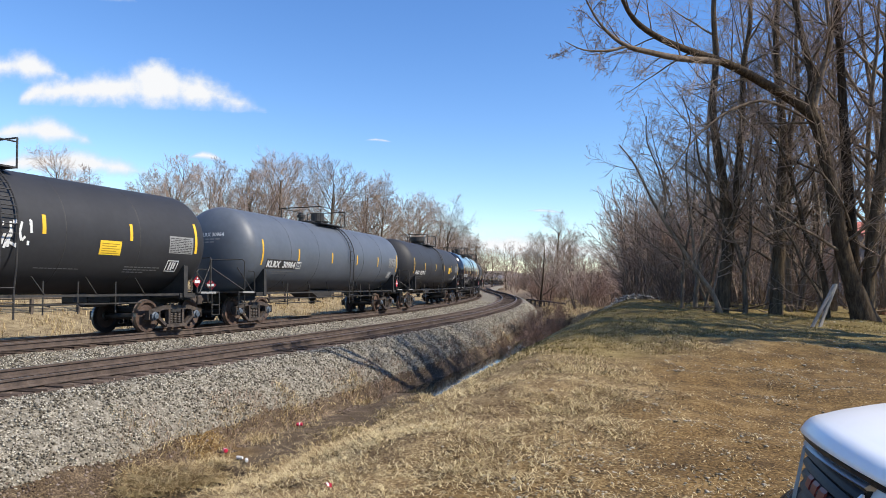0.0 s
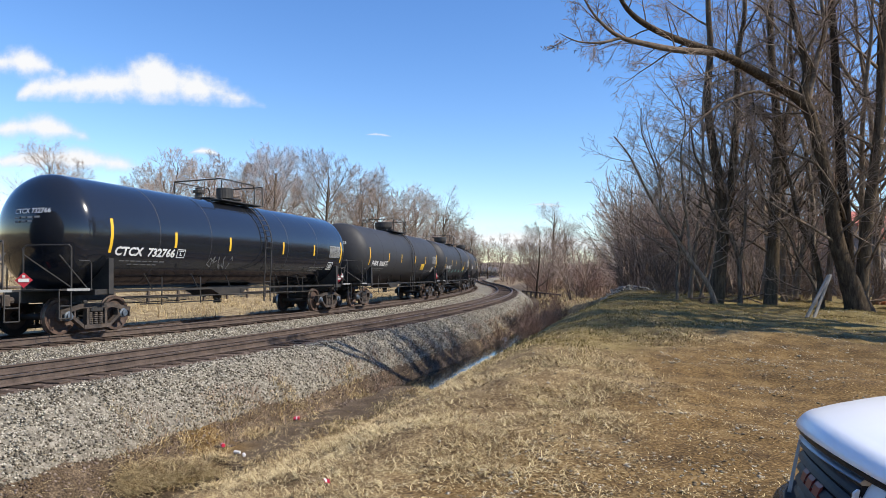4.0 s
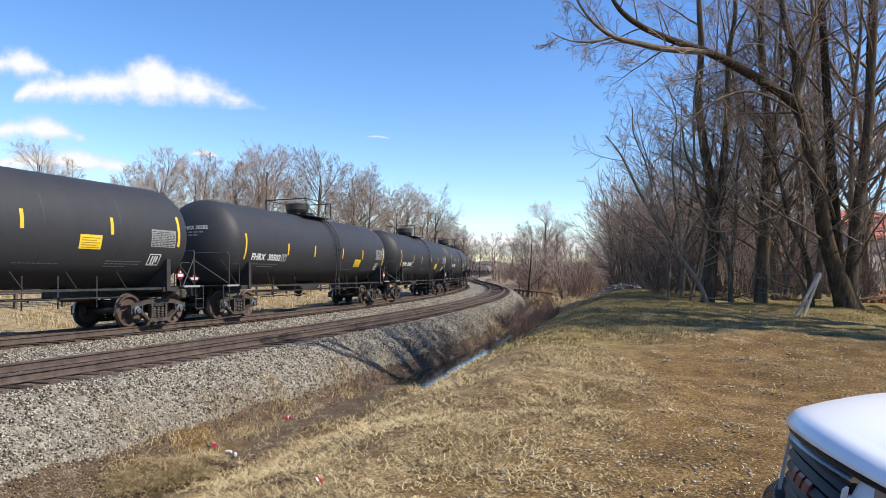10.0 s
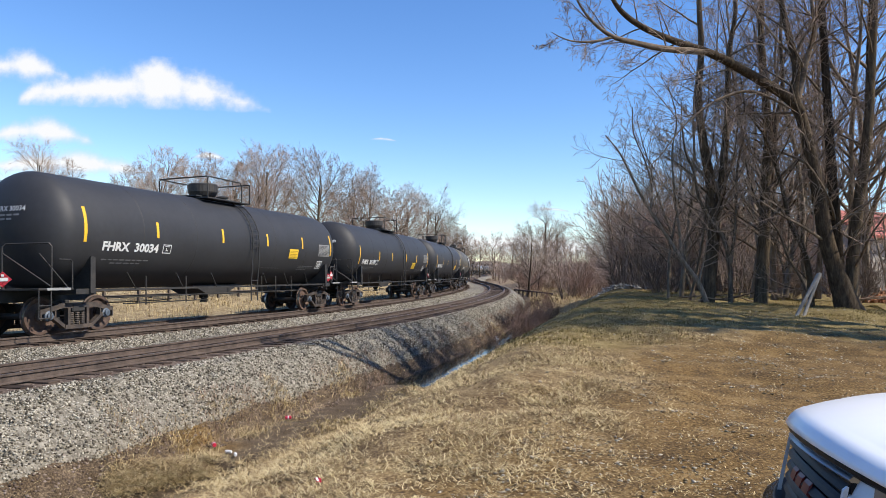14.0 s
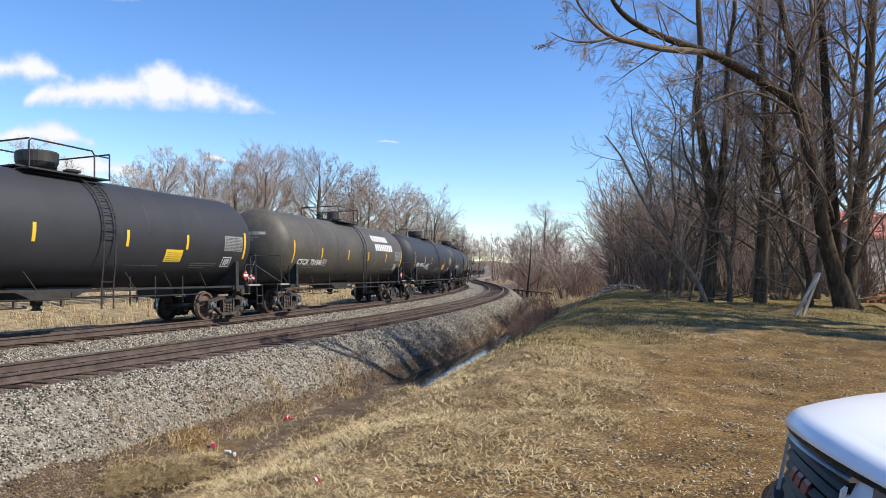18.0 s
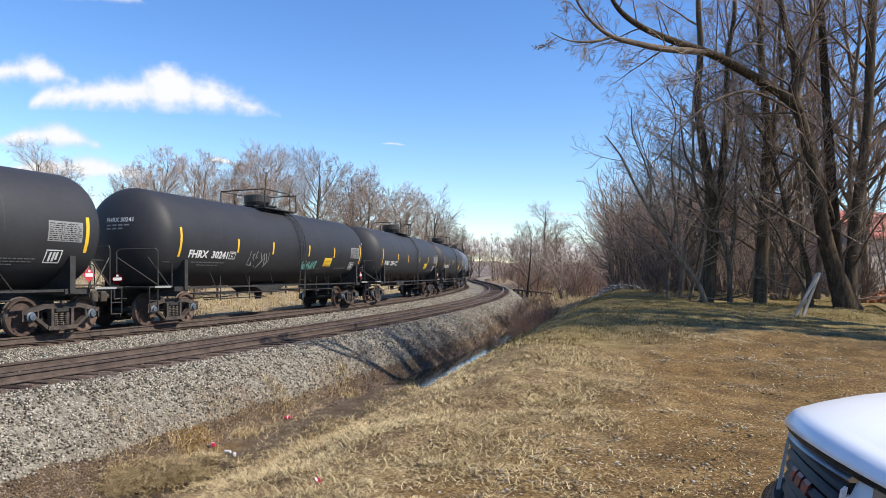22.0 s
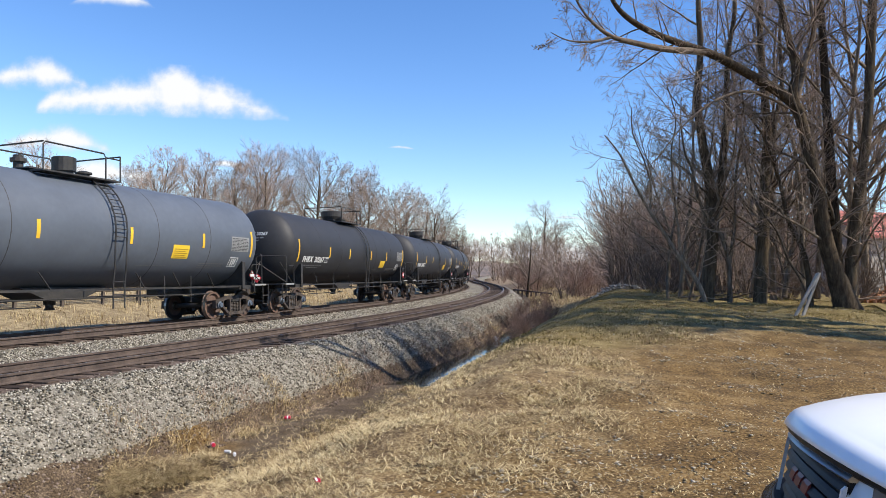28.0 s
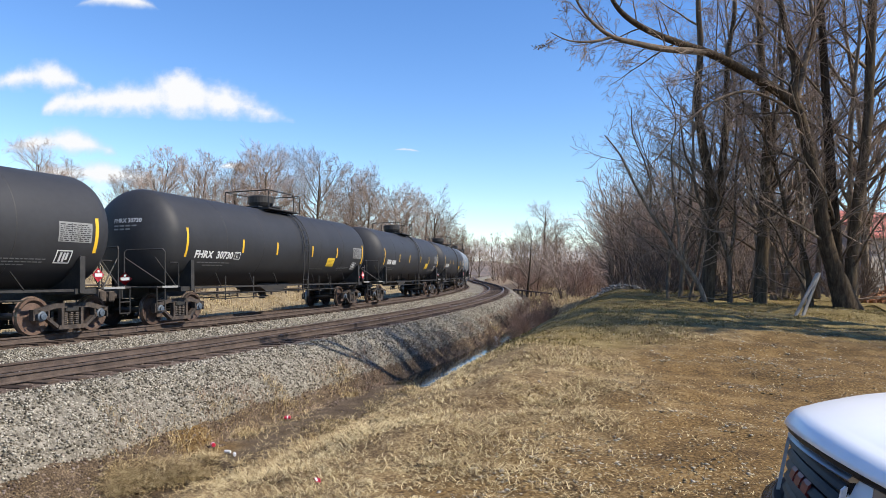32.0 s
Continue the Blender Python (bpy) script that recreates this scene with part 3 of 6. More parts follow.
SPARSE = {"limb": 2, "thin": 0.0065, 0: (9, 0.06, 0.05, 16, 0.38, 44, 0.2), 1: (5, 0.12, 0.10, 8, 0.5, 38, 0.2), 2: (3, 0.13, 0.06, 6, 0.6, 34, 0.15), 3: (2, 0.15, 0.05, 3, 0.8, 30, 0.1), 4: (1, 0.2, 0.03, 0, 0, 0, 0)}
THICKET = {"limb": 1, 0: (9, 0.08, 0.05, 17, 0.42, 44, 0.18), 1: (5, 0.15, 0.08, 8, 0.45, 40, 0.15), 2: (3, 0.18, 0.05, 5, 0.5, 38, 0.15), 3: (2, 0.2, 0.03, 0, 0, 0, 0)}
SLIM = {"limb": 1, 0: (9, 0.10, 0.03, 18, 0.34, 46, 0.15), 1: (5, 0.16, 0.05, 7, 0.45, 42, 0.2), 2: (3, 0.2, 0.03, 4, 0.5, 40, 0.2), 3: (2, 0.2, 0.02, 0, 0, 0, 0)}
SHRUB = {"limb": 0, "stem": 4, "thin": 0.006, 0: (5, 0.12, 0.05, 9, 0.5, 32, 0.12), 1: (3, 0.16, 0.06, 6, 0.5, 34, 0.12), 2: (2, 0.2, 0.04, 0, 0, 0, 0)}


def tree(name, seed, height, radius, spec, label, category="tree", lean=(0, 0), bark=None, twig=None, stems=1, spread=0.3):
    rng = random.Random(seed)
    w = Wood()
    for k in range(stems):
        a = rng.uniform(0, 2 * math.pi)
        d = Vector((lean[0] + (spread * math.cos(a) if stems > 1 else 0), lean[1] + (spread * math.sin(a) if stems > 1 else 0), 1)).normalized()
        p = Vector((0.25 * math.cos(a), 0.25 * math.sin(a), -0.25)) if stems > 1 else Vector((0, 0, -0.3))
        branch(w, rng, p, d, height * (rng.uniform(0.7, 1.0) if stems > 1 else 1), radius, 0, spec)
    return w.build(name, label, category, bark, twig)


def put(ob, x, y, turn=0, size=1.0, first=False, sink=0.0, z=None, tilt=0.0):
    """Stand a thing, or a copy of it, on the ground at x, y."""
    h = float(ground_z([x], [y])[0][0]) if z is None else z
    m = pose(x, y, h - sink, 0, tilt, turn) @ Matrix.Scale(size, 4)
    if first:
        ob.matrix_basis = m
        return ob
    return copy_thing(ob, m)


def spread_of(makers, spots):
    """Place each kind first where it is used first, then copies."""
    used = set()
    for kind, x, y, turn, size in spots:
        put(makers[kind], x, y, turn, size, first=kind not in used)
        used.add(kind)


def build_trees():
    kinds = {
        "a": tree("tree", 11, 15.5, 0.19, TALL, "tall bare woodland tree with a dark straight trunk", lean=(0.02, 0.02)),
        "b": tree("tree", 12, 14.0, 0.16, TALL, "tall bare woodland tree with a slightly leaning trunk", lean=(-0.08, -0.03)),
        "c": tree("tree", 13, 9.0, 0.075, SLIM, "slender bare sapling leaning out of the wood", lean=(-0.45, -0.1), bark=M_BARK_YOUNG),
        "d": tree("tree", 14, 8.0, 0.06, SLIM, "thin bare sapling with many fine twigs", lean=(0.2, -0.1), bark=M_BARK_YOUNG),
        "e": tree("tree", 15, 10.0, 0.09, SLIM, "slender bare young tree with a crooked trunk", lean=(-0.2, 0.1), bark=M_BARK_YOUNG),
    }
    kinds["t"] = tree("tree", 18, 12.5, 0.38, CLEAN, "tall bare tree with a thick clean trunk beside the mound")
    kinds["f"] = tree("tree", 16, 9.5, 0.11, THICKET, "bare young tree with a dense twiggy crown", lean=(-0.06, 0.0), bark=M_BARK_YOUNG)
    kinds["g"] = tree("tree", 17, 11.5, 0.10, THICKET, "bare woodland tree with fine upswept twigs", lean=(0.08, 0.03), bark=M_BARK_YOUNG)
    rng = random.Random(4)
    spots = [("f", 10.6, 24.0, 140, 1.0), ("g", 12.2, 25.0, 20, 1.0), ("f", 13.4, 25.0, 70, 1.05), ("g", 15.2, 26.5, 160, 1.1), ("f", 12.0, 31.5, 120, 1.2), ("f", 8.1, 21.4, 200, 0.65),
             ("b", 14.1, 24.0, 30, 1.05), ("c", 8.6, 23.6, 0, 0.72), ("e", 10.4, 22.6, 120, 1.0), ("d", 7.6, 21.6, 0, 0.85), ("d", 6.95, 21.5, 120, 1.0), 
             ("f", 11.6, 24.4, 33, 1.05), ("g", 7.7, 22.6, 60, 0.8)]
    for k in range(7):
        kind = rng.choice("cdddee")
        y = rng.uniform(22.0, 38)
        spots.append((kind, 0.345 * y + rng.uniform(0.6, 11), y, rng.uniform(40, 320) if kind in "ce" else rng.uniform(0, 360), rng.uniform(0.7, 1.0)))
    spots += [("b", 15.5, 17.5, 80, 1.0), ("t", 13.6, 12.25, 200, 1.0), ("t", 14.6, 12.9, 90, 1.0), ("t", 13.2, 11.5, 10, 0.95), ("a", 19.0, 10.4, 10, 1.0), ("g", 13.6, 23.2, 250, 1.15), ("g", 12.4, 27.0, 130, 1.25), ("f", 15.0, 24.6, 20, 1.3)]
    spread_of(kinds, spots)

    far = {
        "k": tree("tree", 21, 9.0, 0.20, BROAD, "bare broad-crowned tree beyond the railway", twig=M_TWIG_PALE),
        "l": tree("tree", 22, 8.2, 0.18, BROAD, "bare round-crowned tree beyond the railway", twig=M_TWIG_PALE),
        "m": tree("tree", 23, 10.0, 0.16, SPARSE, "sparse bare tree beyond the railway", twig=M_TWIG_PALE),
    }
    spots = [("m", -25.0, 60, 0, 0.95), ("m", -20.0, 57, 100, 0.95), ("m", -29, 66, 200, 0.9), ("k", -15.5, 62, 0, 1.05), ("k", -12.2, 66, 120, 1.05),
             ("l", -17.5, 66, 40, 1.1), ("l", -8.5, 78, 0, 1.08), ("k", -11.0, 84, 200, 1.14), ("k", -3.5, 150, 40, 1.6), ("l", -8, 140, 150, 1.6), ("k", 0.5, 170, 260, 1.5),
             ("l", -14, 110, 80, 1.4), ("k", -22, 75, 310, 1.1), ("l", -33, 78, 10, 1.1), ("k", -36, 62, 60, 1.0), ("m", -41, 70, 60, 1.0), ("l", -45, 80, 160, 1.0),
             ("k", 16.0, 110, 30, 1.15), ("l", 31.0, 118, 70, 1.55), ("k", 19.5, 120, 200, 0.95), ("m", 12.6, 105, 120, 0.75), ("l", 40.0, 125, 230, 1.3), ("k", 46.0, 118, 300, 1.3)]
    rng = random.Random(8)
    spots += [("l", 18.2, 76, 30, 0.95), ("k", 9.6, 78, 100, 0.72), ("m", 11.5, 84, 10, 0.6), ("m", 22.5, 82, 50, 0.7), ("l", -5.5, 88, 70, 1.05), ("k", -18.5, 72, 200, 1.15), ("l", -13.5, 73, 280, 1.1),
              ("m", -16.5, 58, 240, 0.85), ("k", -24, 68, 20, 1.0), ("l", -28.5, 72, 130, 1.0), ("m", -33, 60, 90, 0.9), ("l", -1.5, 128, 20, 1.5), ("k", -6.5, 122, 200, 1.4), ("l", -10.5, 95, 330, 1.15), ("k", 11.0, 205, 20, 1.1), ("l", 15.5, 212, 110, 1.2), ("k", 6.0, 225, 250, 1.2), ("l", 20, 200, 10, 1.1)]
    for k in range(30):
        a = rng.uniform(-0.35, 0.45)
        d = rng.uniform(180, 260)
        spots.append((rng.choice("klm"), d * math.sin(a), d * math.cos(a), rng.uniform(0, 360), rng.uniform(1.0, 1.5)))
    spread_of(far, spots)

    shrubs = {
        "p": tree("shrub", 31, 2.6, 0.022, SHRUB, "bare twiggy shrub with many thin stems", "shrub", stems=9, spread=0.35, bark=M_TWIG_RED, twig=M_TWIG_RED),
        "q": tree("shrub", 32, 2.0, 0.018, SHRUB, "low tangle of bare brown brush", "shrub", stems=11, spread=0.6, bark=M_TWIG_MID, twig=M_TWIG_MID),
        "r": tree("shrub", 33, 3.6, 0.03, SHRUB, "tall bare shrub with arching stems", "shrub", stems=8, spread=0.3, bark=M_LIMB, twig=M_TWIG_PALE),
    }
    spots = []
    for k in range(76):
        y = 60 + 60 * rng.random() ** 1.6
        x0 = 9.6 + 0.03 * (y - 58)
        spots.append((rng.choice("ppqr"), x0 + rng.uniform(0, 24), y, rng.uniform(0, 360), rng.uniform(0.8, 1.6)))
    for k in range(18):
        y = rng.uniform(36, 60)
        spots.append((rng.choice("pqr"), 0.25 * y + rng.uniform(0, 9), y, rng.uniform(0, 360), rng.uniform(0.7, 1.2)))
    for k in range(18):
        y = rng.uniform(40, 66)
        spots.append((rng.choice("qqrr"), 0.26 * y + 36 * rng.random(), y, rng.uniform(0, 360), rng.uniform(1.1, 2.0)))
    for k in range(32):
        x, y, _ = line(rng.uniform(27, 56), rng.uniform(3.0, 5.6))
        spots.append((rng.choice("pq"), float(x), float(y), rng.uniform(0, 360), rng.uniform(0.22, 0.5)))
    for k in range(24):
        s = rng.uniform(84, 190)
        x, y, _ = line(s, rng.uniform(5.5, 24))
        spots.append((rng.choice("pqr"), float(x), float(y), rng.uniform(0, 360), rng.uniform(1.2, 2.6)))
    for k in range(11):
        y = rng.uniform(21.5, 31)
        spots.append((rng.choice("qqqr"), 0.31 * y + rng.uniform(0, 11), y, rng.uniform(0, 360), rng.uniform(0.45, 1.05)))
    for k in range(44):
        y = rng.uniform(32, 52)
        spots.append((rng.choice("rrrp"), y * rng.uniform(0.26, 0.47), y, rng.uniform(0, 360), rng.uniform(0.95, 1.75)))
    for k in range(36):
        s = rng.uniform(52, 105)
        x, y, _ = line(s, rng.uniform(6.5, 26))
        spots.append((rng.choice("ppqq"), float(x), float(y), rng.uniform(0, 360), rng.uniform(0.5, 1.0)))
    for k in range(22):
        s = rng.uniform(28, 190)
        x, y, _ = line(s, -rng.uniform(14, 26))
        spots.append((rng.choice("pqr"), float(x), float(y), rng.uniform(0, 360), rng.uniform(0.9, 1.9)))
    spread_of(shrubs, spots)


build_trees()


def hero_limb(w, rng, pts, r0, r1, spec, kids, klen):
    """A given limb with side branches grown along it."""
    P = [Vector(p) for p in pts]
    fine = []
    for i in range(len(P) - 1):
        a, b = P[i], P[i + 1]
        prev, nxt = P[max(i - 1, 0)], P[min(i + 2, len(P) - 1)]
        for k in range(4):
            t = k / 4
            fine.append(0.5 * ((2 * a) + (b - prev) * t + (2 * prev - 5 * a + 4 * b - nxt) * t * t + (3 * a - prev - 3 * b + nxt) * t ** 3))
    fine.append(P[-1])
    n = len(fine)
    radii = [r0 + (r1 - r0) * (i / (n - 1)) ** 0.8 for i in range(n)]
    w.tube("trunk" if r0 > 0.14 else "limb", fine, radii, 9 if r0 > 0.14 else 6)
    for k in range(kids):
        f = 0.12 + 0.88 * (k + rng.random()) / kids
        i = min(int(f * (n - 1)), n - 2)
        axis = (fine[i + 1] - fine[i]).normalized()
        side = axis.cross(rand_dir(rng)).normalized()
        a = radians(rng.uniform(35, 65))
        d = axis * math.cos(a) + side * math.sin(a)
        L = klen * rng.uniform(0.5, 1.2) * (1.2 - 0.5 * f)
        branch(w, rng, fine[i], d, L, min(radii[i] * 0.5, 0.012 * L + 0.005), 1, spec)


def flat(y, *points):
    """Points of a stem that bends in one upright plane."""
    return [(x, y, z) for x, z in points]


def stand(seed, label, spec, y, *stems):
    """A tree of one or more given stems: (foot radius, tip radius, side branches, their length, then the points)."""
    rng = random.Random(seed)
    w = Wood()
    for r0, r1, kids, klen, *points in stems:
        hero_limb(w, rng, flat(y, *points), r0, r1, spec, kids, klen)
    if not w.v["trunk"]:
        w.v["trunk"], w.f["trunk"], w.v["limb"], w.f["limb"] = w.v["limb"], w.f["limb"], [], []
    w.build("tree", label, "tree", M_BARK if stems[0][0] > 0.09 else M_BARK_YOUNG)


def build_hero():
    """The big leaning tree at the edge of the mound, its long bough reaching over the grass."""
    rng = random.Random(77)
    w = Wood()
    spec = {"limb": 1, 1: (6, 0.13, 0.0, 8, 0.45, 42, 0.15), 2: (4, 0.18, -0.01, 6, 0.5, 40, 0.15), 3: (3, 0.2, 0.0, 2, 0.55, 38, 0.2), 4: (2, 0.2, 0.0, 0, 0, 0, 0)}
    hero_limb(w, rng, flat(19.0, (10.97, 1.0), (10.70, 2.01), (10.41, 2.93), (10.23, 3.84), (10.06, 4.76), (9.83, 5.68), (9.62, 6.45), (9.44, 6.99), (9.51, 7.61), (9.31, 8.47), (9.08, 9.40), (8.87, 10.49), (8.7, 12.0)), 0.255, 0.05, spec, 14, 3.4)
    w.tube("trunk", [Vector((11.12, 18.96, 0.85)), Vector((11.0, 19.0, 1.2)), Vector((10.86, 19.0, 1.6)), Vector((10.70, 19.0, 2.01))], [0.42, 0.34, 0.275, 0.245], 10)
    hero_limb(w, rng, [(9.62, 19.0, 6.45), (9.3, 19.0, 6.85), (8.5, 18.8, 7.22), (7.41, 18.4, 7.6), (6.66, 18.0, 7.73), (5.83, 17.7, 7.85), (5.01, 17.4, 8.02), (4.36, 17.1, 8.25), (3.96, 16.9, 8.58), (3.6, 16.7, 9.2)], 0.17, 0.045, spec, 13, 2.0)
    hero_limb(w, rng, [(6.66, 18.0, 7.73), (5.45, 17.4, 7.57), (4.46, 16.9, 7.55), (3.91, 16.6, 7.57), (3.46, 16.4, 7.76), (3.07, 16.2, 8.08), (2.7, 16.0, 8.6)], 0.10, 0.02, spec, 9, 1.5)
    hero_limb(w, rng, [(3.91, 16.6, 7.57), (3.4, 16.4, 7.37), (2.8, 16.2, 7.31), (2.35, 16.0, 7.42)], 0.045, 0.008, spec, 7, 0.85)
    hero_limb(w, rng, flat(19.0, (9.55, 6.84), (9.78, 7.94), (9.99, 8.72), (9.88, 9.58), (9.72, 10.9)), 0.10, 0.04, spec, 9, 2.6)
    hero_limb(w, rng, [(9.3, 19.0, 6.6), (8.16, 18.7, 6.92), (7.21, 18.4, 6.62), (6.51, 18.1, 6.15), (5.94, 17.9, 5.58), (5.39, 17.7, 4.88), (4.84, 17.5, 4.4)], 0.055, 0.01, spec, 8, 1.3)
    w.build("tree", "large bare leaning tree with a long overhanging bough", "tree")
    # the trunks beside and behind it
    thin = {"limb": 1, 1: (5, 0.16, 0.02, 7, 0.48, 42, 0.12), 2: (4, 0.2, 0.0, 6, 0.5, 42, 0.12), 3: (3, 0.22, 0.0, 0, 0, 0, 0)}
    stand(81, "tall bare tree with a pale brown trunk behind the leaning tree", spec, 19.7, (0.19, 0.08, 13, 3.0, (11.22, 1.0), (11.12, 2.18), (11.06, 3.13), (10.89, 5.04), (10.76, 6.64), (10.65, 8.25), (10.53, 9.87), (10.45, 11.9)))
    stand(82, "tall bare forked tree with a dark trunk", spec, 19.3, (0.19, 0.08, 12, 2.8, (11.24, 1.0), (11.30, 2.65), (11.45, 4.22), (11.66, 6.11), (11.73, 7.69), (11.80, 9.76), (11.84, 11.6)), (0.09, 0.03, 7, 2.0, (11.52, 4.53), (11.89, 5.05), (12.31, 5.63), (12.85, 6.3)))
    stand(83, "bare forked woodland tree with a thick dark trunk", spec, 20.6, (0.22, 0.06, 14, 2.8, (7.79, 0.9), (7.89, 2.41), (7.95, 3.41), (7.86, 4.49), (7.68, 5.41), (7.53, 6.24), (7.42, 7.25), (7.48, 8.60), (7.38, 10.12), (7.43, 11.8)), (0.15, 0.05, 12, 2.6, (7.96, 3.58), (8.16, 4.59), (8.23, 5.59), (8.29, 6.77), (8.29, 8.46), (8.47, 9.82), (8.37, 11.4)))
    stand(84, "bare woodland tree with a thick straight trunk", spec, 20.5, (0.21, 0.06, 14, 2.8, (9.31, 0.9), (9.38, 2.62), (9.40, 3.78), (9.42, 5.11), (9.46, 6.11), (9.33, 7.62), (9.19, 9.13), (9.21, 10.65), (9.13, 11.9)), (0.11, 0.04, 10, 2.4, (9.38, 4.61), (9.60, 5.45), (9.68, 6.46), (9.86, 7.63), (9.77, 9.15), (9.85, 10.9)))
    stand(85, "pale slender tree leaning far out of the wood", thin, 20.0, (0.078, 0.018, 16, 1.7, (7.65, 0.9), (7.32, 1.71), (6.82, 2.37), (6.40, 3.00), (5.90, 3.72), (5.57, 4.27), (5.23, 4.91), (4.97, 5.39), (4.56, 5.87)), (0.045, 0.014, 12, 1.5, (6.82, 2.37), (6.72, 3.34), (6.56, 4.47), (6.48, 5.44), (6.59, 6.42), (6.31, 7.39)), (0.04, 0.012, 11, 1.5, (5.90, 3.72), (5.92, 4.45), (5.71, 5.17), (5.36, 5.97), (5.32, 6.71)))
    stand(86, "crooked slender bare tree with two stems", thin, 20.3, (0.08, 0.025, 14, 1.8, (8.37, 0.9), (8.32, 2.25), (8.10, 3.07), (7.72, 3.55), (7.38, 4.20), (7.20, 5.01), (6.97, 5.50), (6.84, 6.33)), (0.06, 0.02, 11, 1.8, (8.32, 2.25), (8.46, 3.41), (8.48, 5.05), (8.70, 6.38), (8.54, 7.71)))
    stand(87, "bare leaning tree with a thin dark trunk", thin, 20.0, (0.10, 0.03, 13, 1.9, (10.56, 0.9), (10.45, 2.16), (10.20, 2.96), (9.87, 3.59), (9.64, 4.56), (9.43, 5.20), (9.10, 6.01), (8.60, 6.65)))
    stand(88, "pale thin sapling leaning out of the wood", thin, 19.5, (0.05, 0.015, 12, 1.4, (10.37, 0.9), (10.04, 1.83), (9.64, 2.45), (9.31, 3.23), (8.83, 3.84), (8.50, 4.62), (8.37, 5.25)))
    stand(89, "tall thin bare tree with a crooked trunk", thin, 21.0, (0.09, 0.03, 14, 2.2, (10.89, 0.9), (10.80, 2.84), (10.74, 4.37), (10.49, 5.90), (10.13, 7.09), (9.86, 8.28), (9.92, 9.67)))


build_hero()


# ---- the freight train: tank cars of one make; x points away along the line, -y is the side towards the grass ----
TANK_R, TANK_Z, HALF, DISH = 1.5, 2.6, 7.05, 0.78
TRUCK_X, AXLE, WHEEL_R = 6.55, 0.889, 0.457


def on_tank(x, arc, lift=0.006):
    """A point on the tank's near side, arc metres up from its middle line."""
    a = arc / TANK_R
    return (x, -(TANK_R + lift) * math.cos(a), TANK_Z + (TANK_R + lift) * math.sin(a))


def patch(bm, x0, x1, a0, a1, lift=0.006, rows=4):
    """A thin curved rectangle lying on the tank."""
    cols = [[bm.verts.new(on_tank(x, a0 + (a1 - a0) * k / rows, lift)) for k in range(rows + 1)] for x in (x0, x1)]
    for k in range(rows):
        bm.faces.new((cols[0][k], cols[1][k], cols[1][k + 1], cols[0][k + 1]))


def frame_patch(bm, x0, x1, a0, a1, t, lift=0.007):
    patch(bm, x0, x1, a0, a0 + t, lift, 1)
    patch(bm, x0, x1, a1 - t, a1, lift, 1)
    patch(bm, x0, x0 + t, a0 + t, a1 - t, lift, 3)
    patch(bm, x1 - t, x1, a0 + t, a1 - t, lift, 3)


def wheelset_mesh():
    bm = bmesh.new()
    for s in (1, -1):
        prof = [(0.05, 0.79), (0.13, 0.79), (0.15, 0.755), (0.33, 0.735), (0.385, 0.80), (0.455, 0.80), (0.457, 0.715), (0.485, 0.70), (0.485, 0.675), (0.385, 0.675), (0.33, 0.70), (0.15, 0.70), (0.12, 0.66), (0.05, 0.66)]
        lathe(bm, [(r, s * h) for r, h in prof], 28, "y")
    lathe(bm, [(0.085, -0.95), (0.085, 0.95)], 10, "y")
    bmesh.ops.recalc_face_normals(bm, faces=bm.faces)
    me = bpy.data.meshes.new("wheelset")
    for f in bm.faces:
        f.smooth = False
        c = f.calc_center_median()
        r = math.hypot(c.x, c.z)
        f.material_index = 1 if 0.45 < r < 0.462 else (2 if abs(c.y) < 0.69 else 0)
    bm.to_mesh(me)
    bm.free()
    for m in (M_WHEEL, M_TREAD, M_WHEEL_DARK):
        me.materials.append(m)
    return me


WHEELSET = wheelset_mesh()


def spring_mesh():
    bm = bmesh.new()
    lathe(bm, [(0.068 if i % 2 else 0.05, 0.215 + 0.3 * i / 12) for i in range(13)], 8)
    me = bpy.data.meshes.new("spring")
    bm.to_mesh(me)
    bm.free()
    return me


SPRING = spring_mesh()


def side_frame(bm, y):
    """Cast truck side frame with its two windows and spring pocket."""
    t = 0.07
    y0, y1 = y - t, y + t
    prism(bm, [(-1.12, 0.60), (-0.95, 0.64), (-0.55, 0.75), (0.55, 0.75), (0.95, 0.64), (1.12, 0.60), (1.12, 0.50), (0.95, 0.53), (0.5, 0.63), (-0.5, 0.63), (-0.95, 0.53), (-1.12, 0.50)], y0, y1)
    for s in (1, -1):
        prism(bm, [(s * 1.06, 0.60), (s * 0.96, 0.62), (s * 0.40, 0.21), (s * 0.40, 0.11)][::s], y0, y1)
        prism(bm, [(s * 0.33, 0.70), (s * 0.25, 0.70), (s * 0.25, 0.18), (s * 0.33, 0.18)][::s], y0 + 0.005, y1 - 0.005)
        prism(bm, [(s * 1.13, 0.62), (s * 1.09, 0.62), (s * 1.09, 0.36), (s * 1.13, 0.36)][::s], y0, y1)
        prism(bm, [(s * 0.72, 0.60), (s * 0.68, 0.60), (s * 0.68, 0.36), (s * 0.72, 0.36)][::s], y0, y1)
    prism(bm, [(-0.44, 0.11), (0.44, 0.11), (0.42, 0.21), (-0.42, 0.21)], y0 - 0.03, y1 + 0.03)


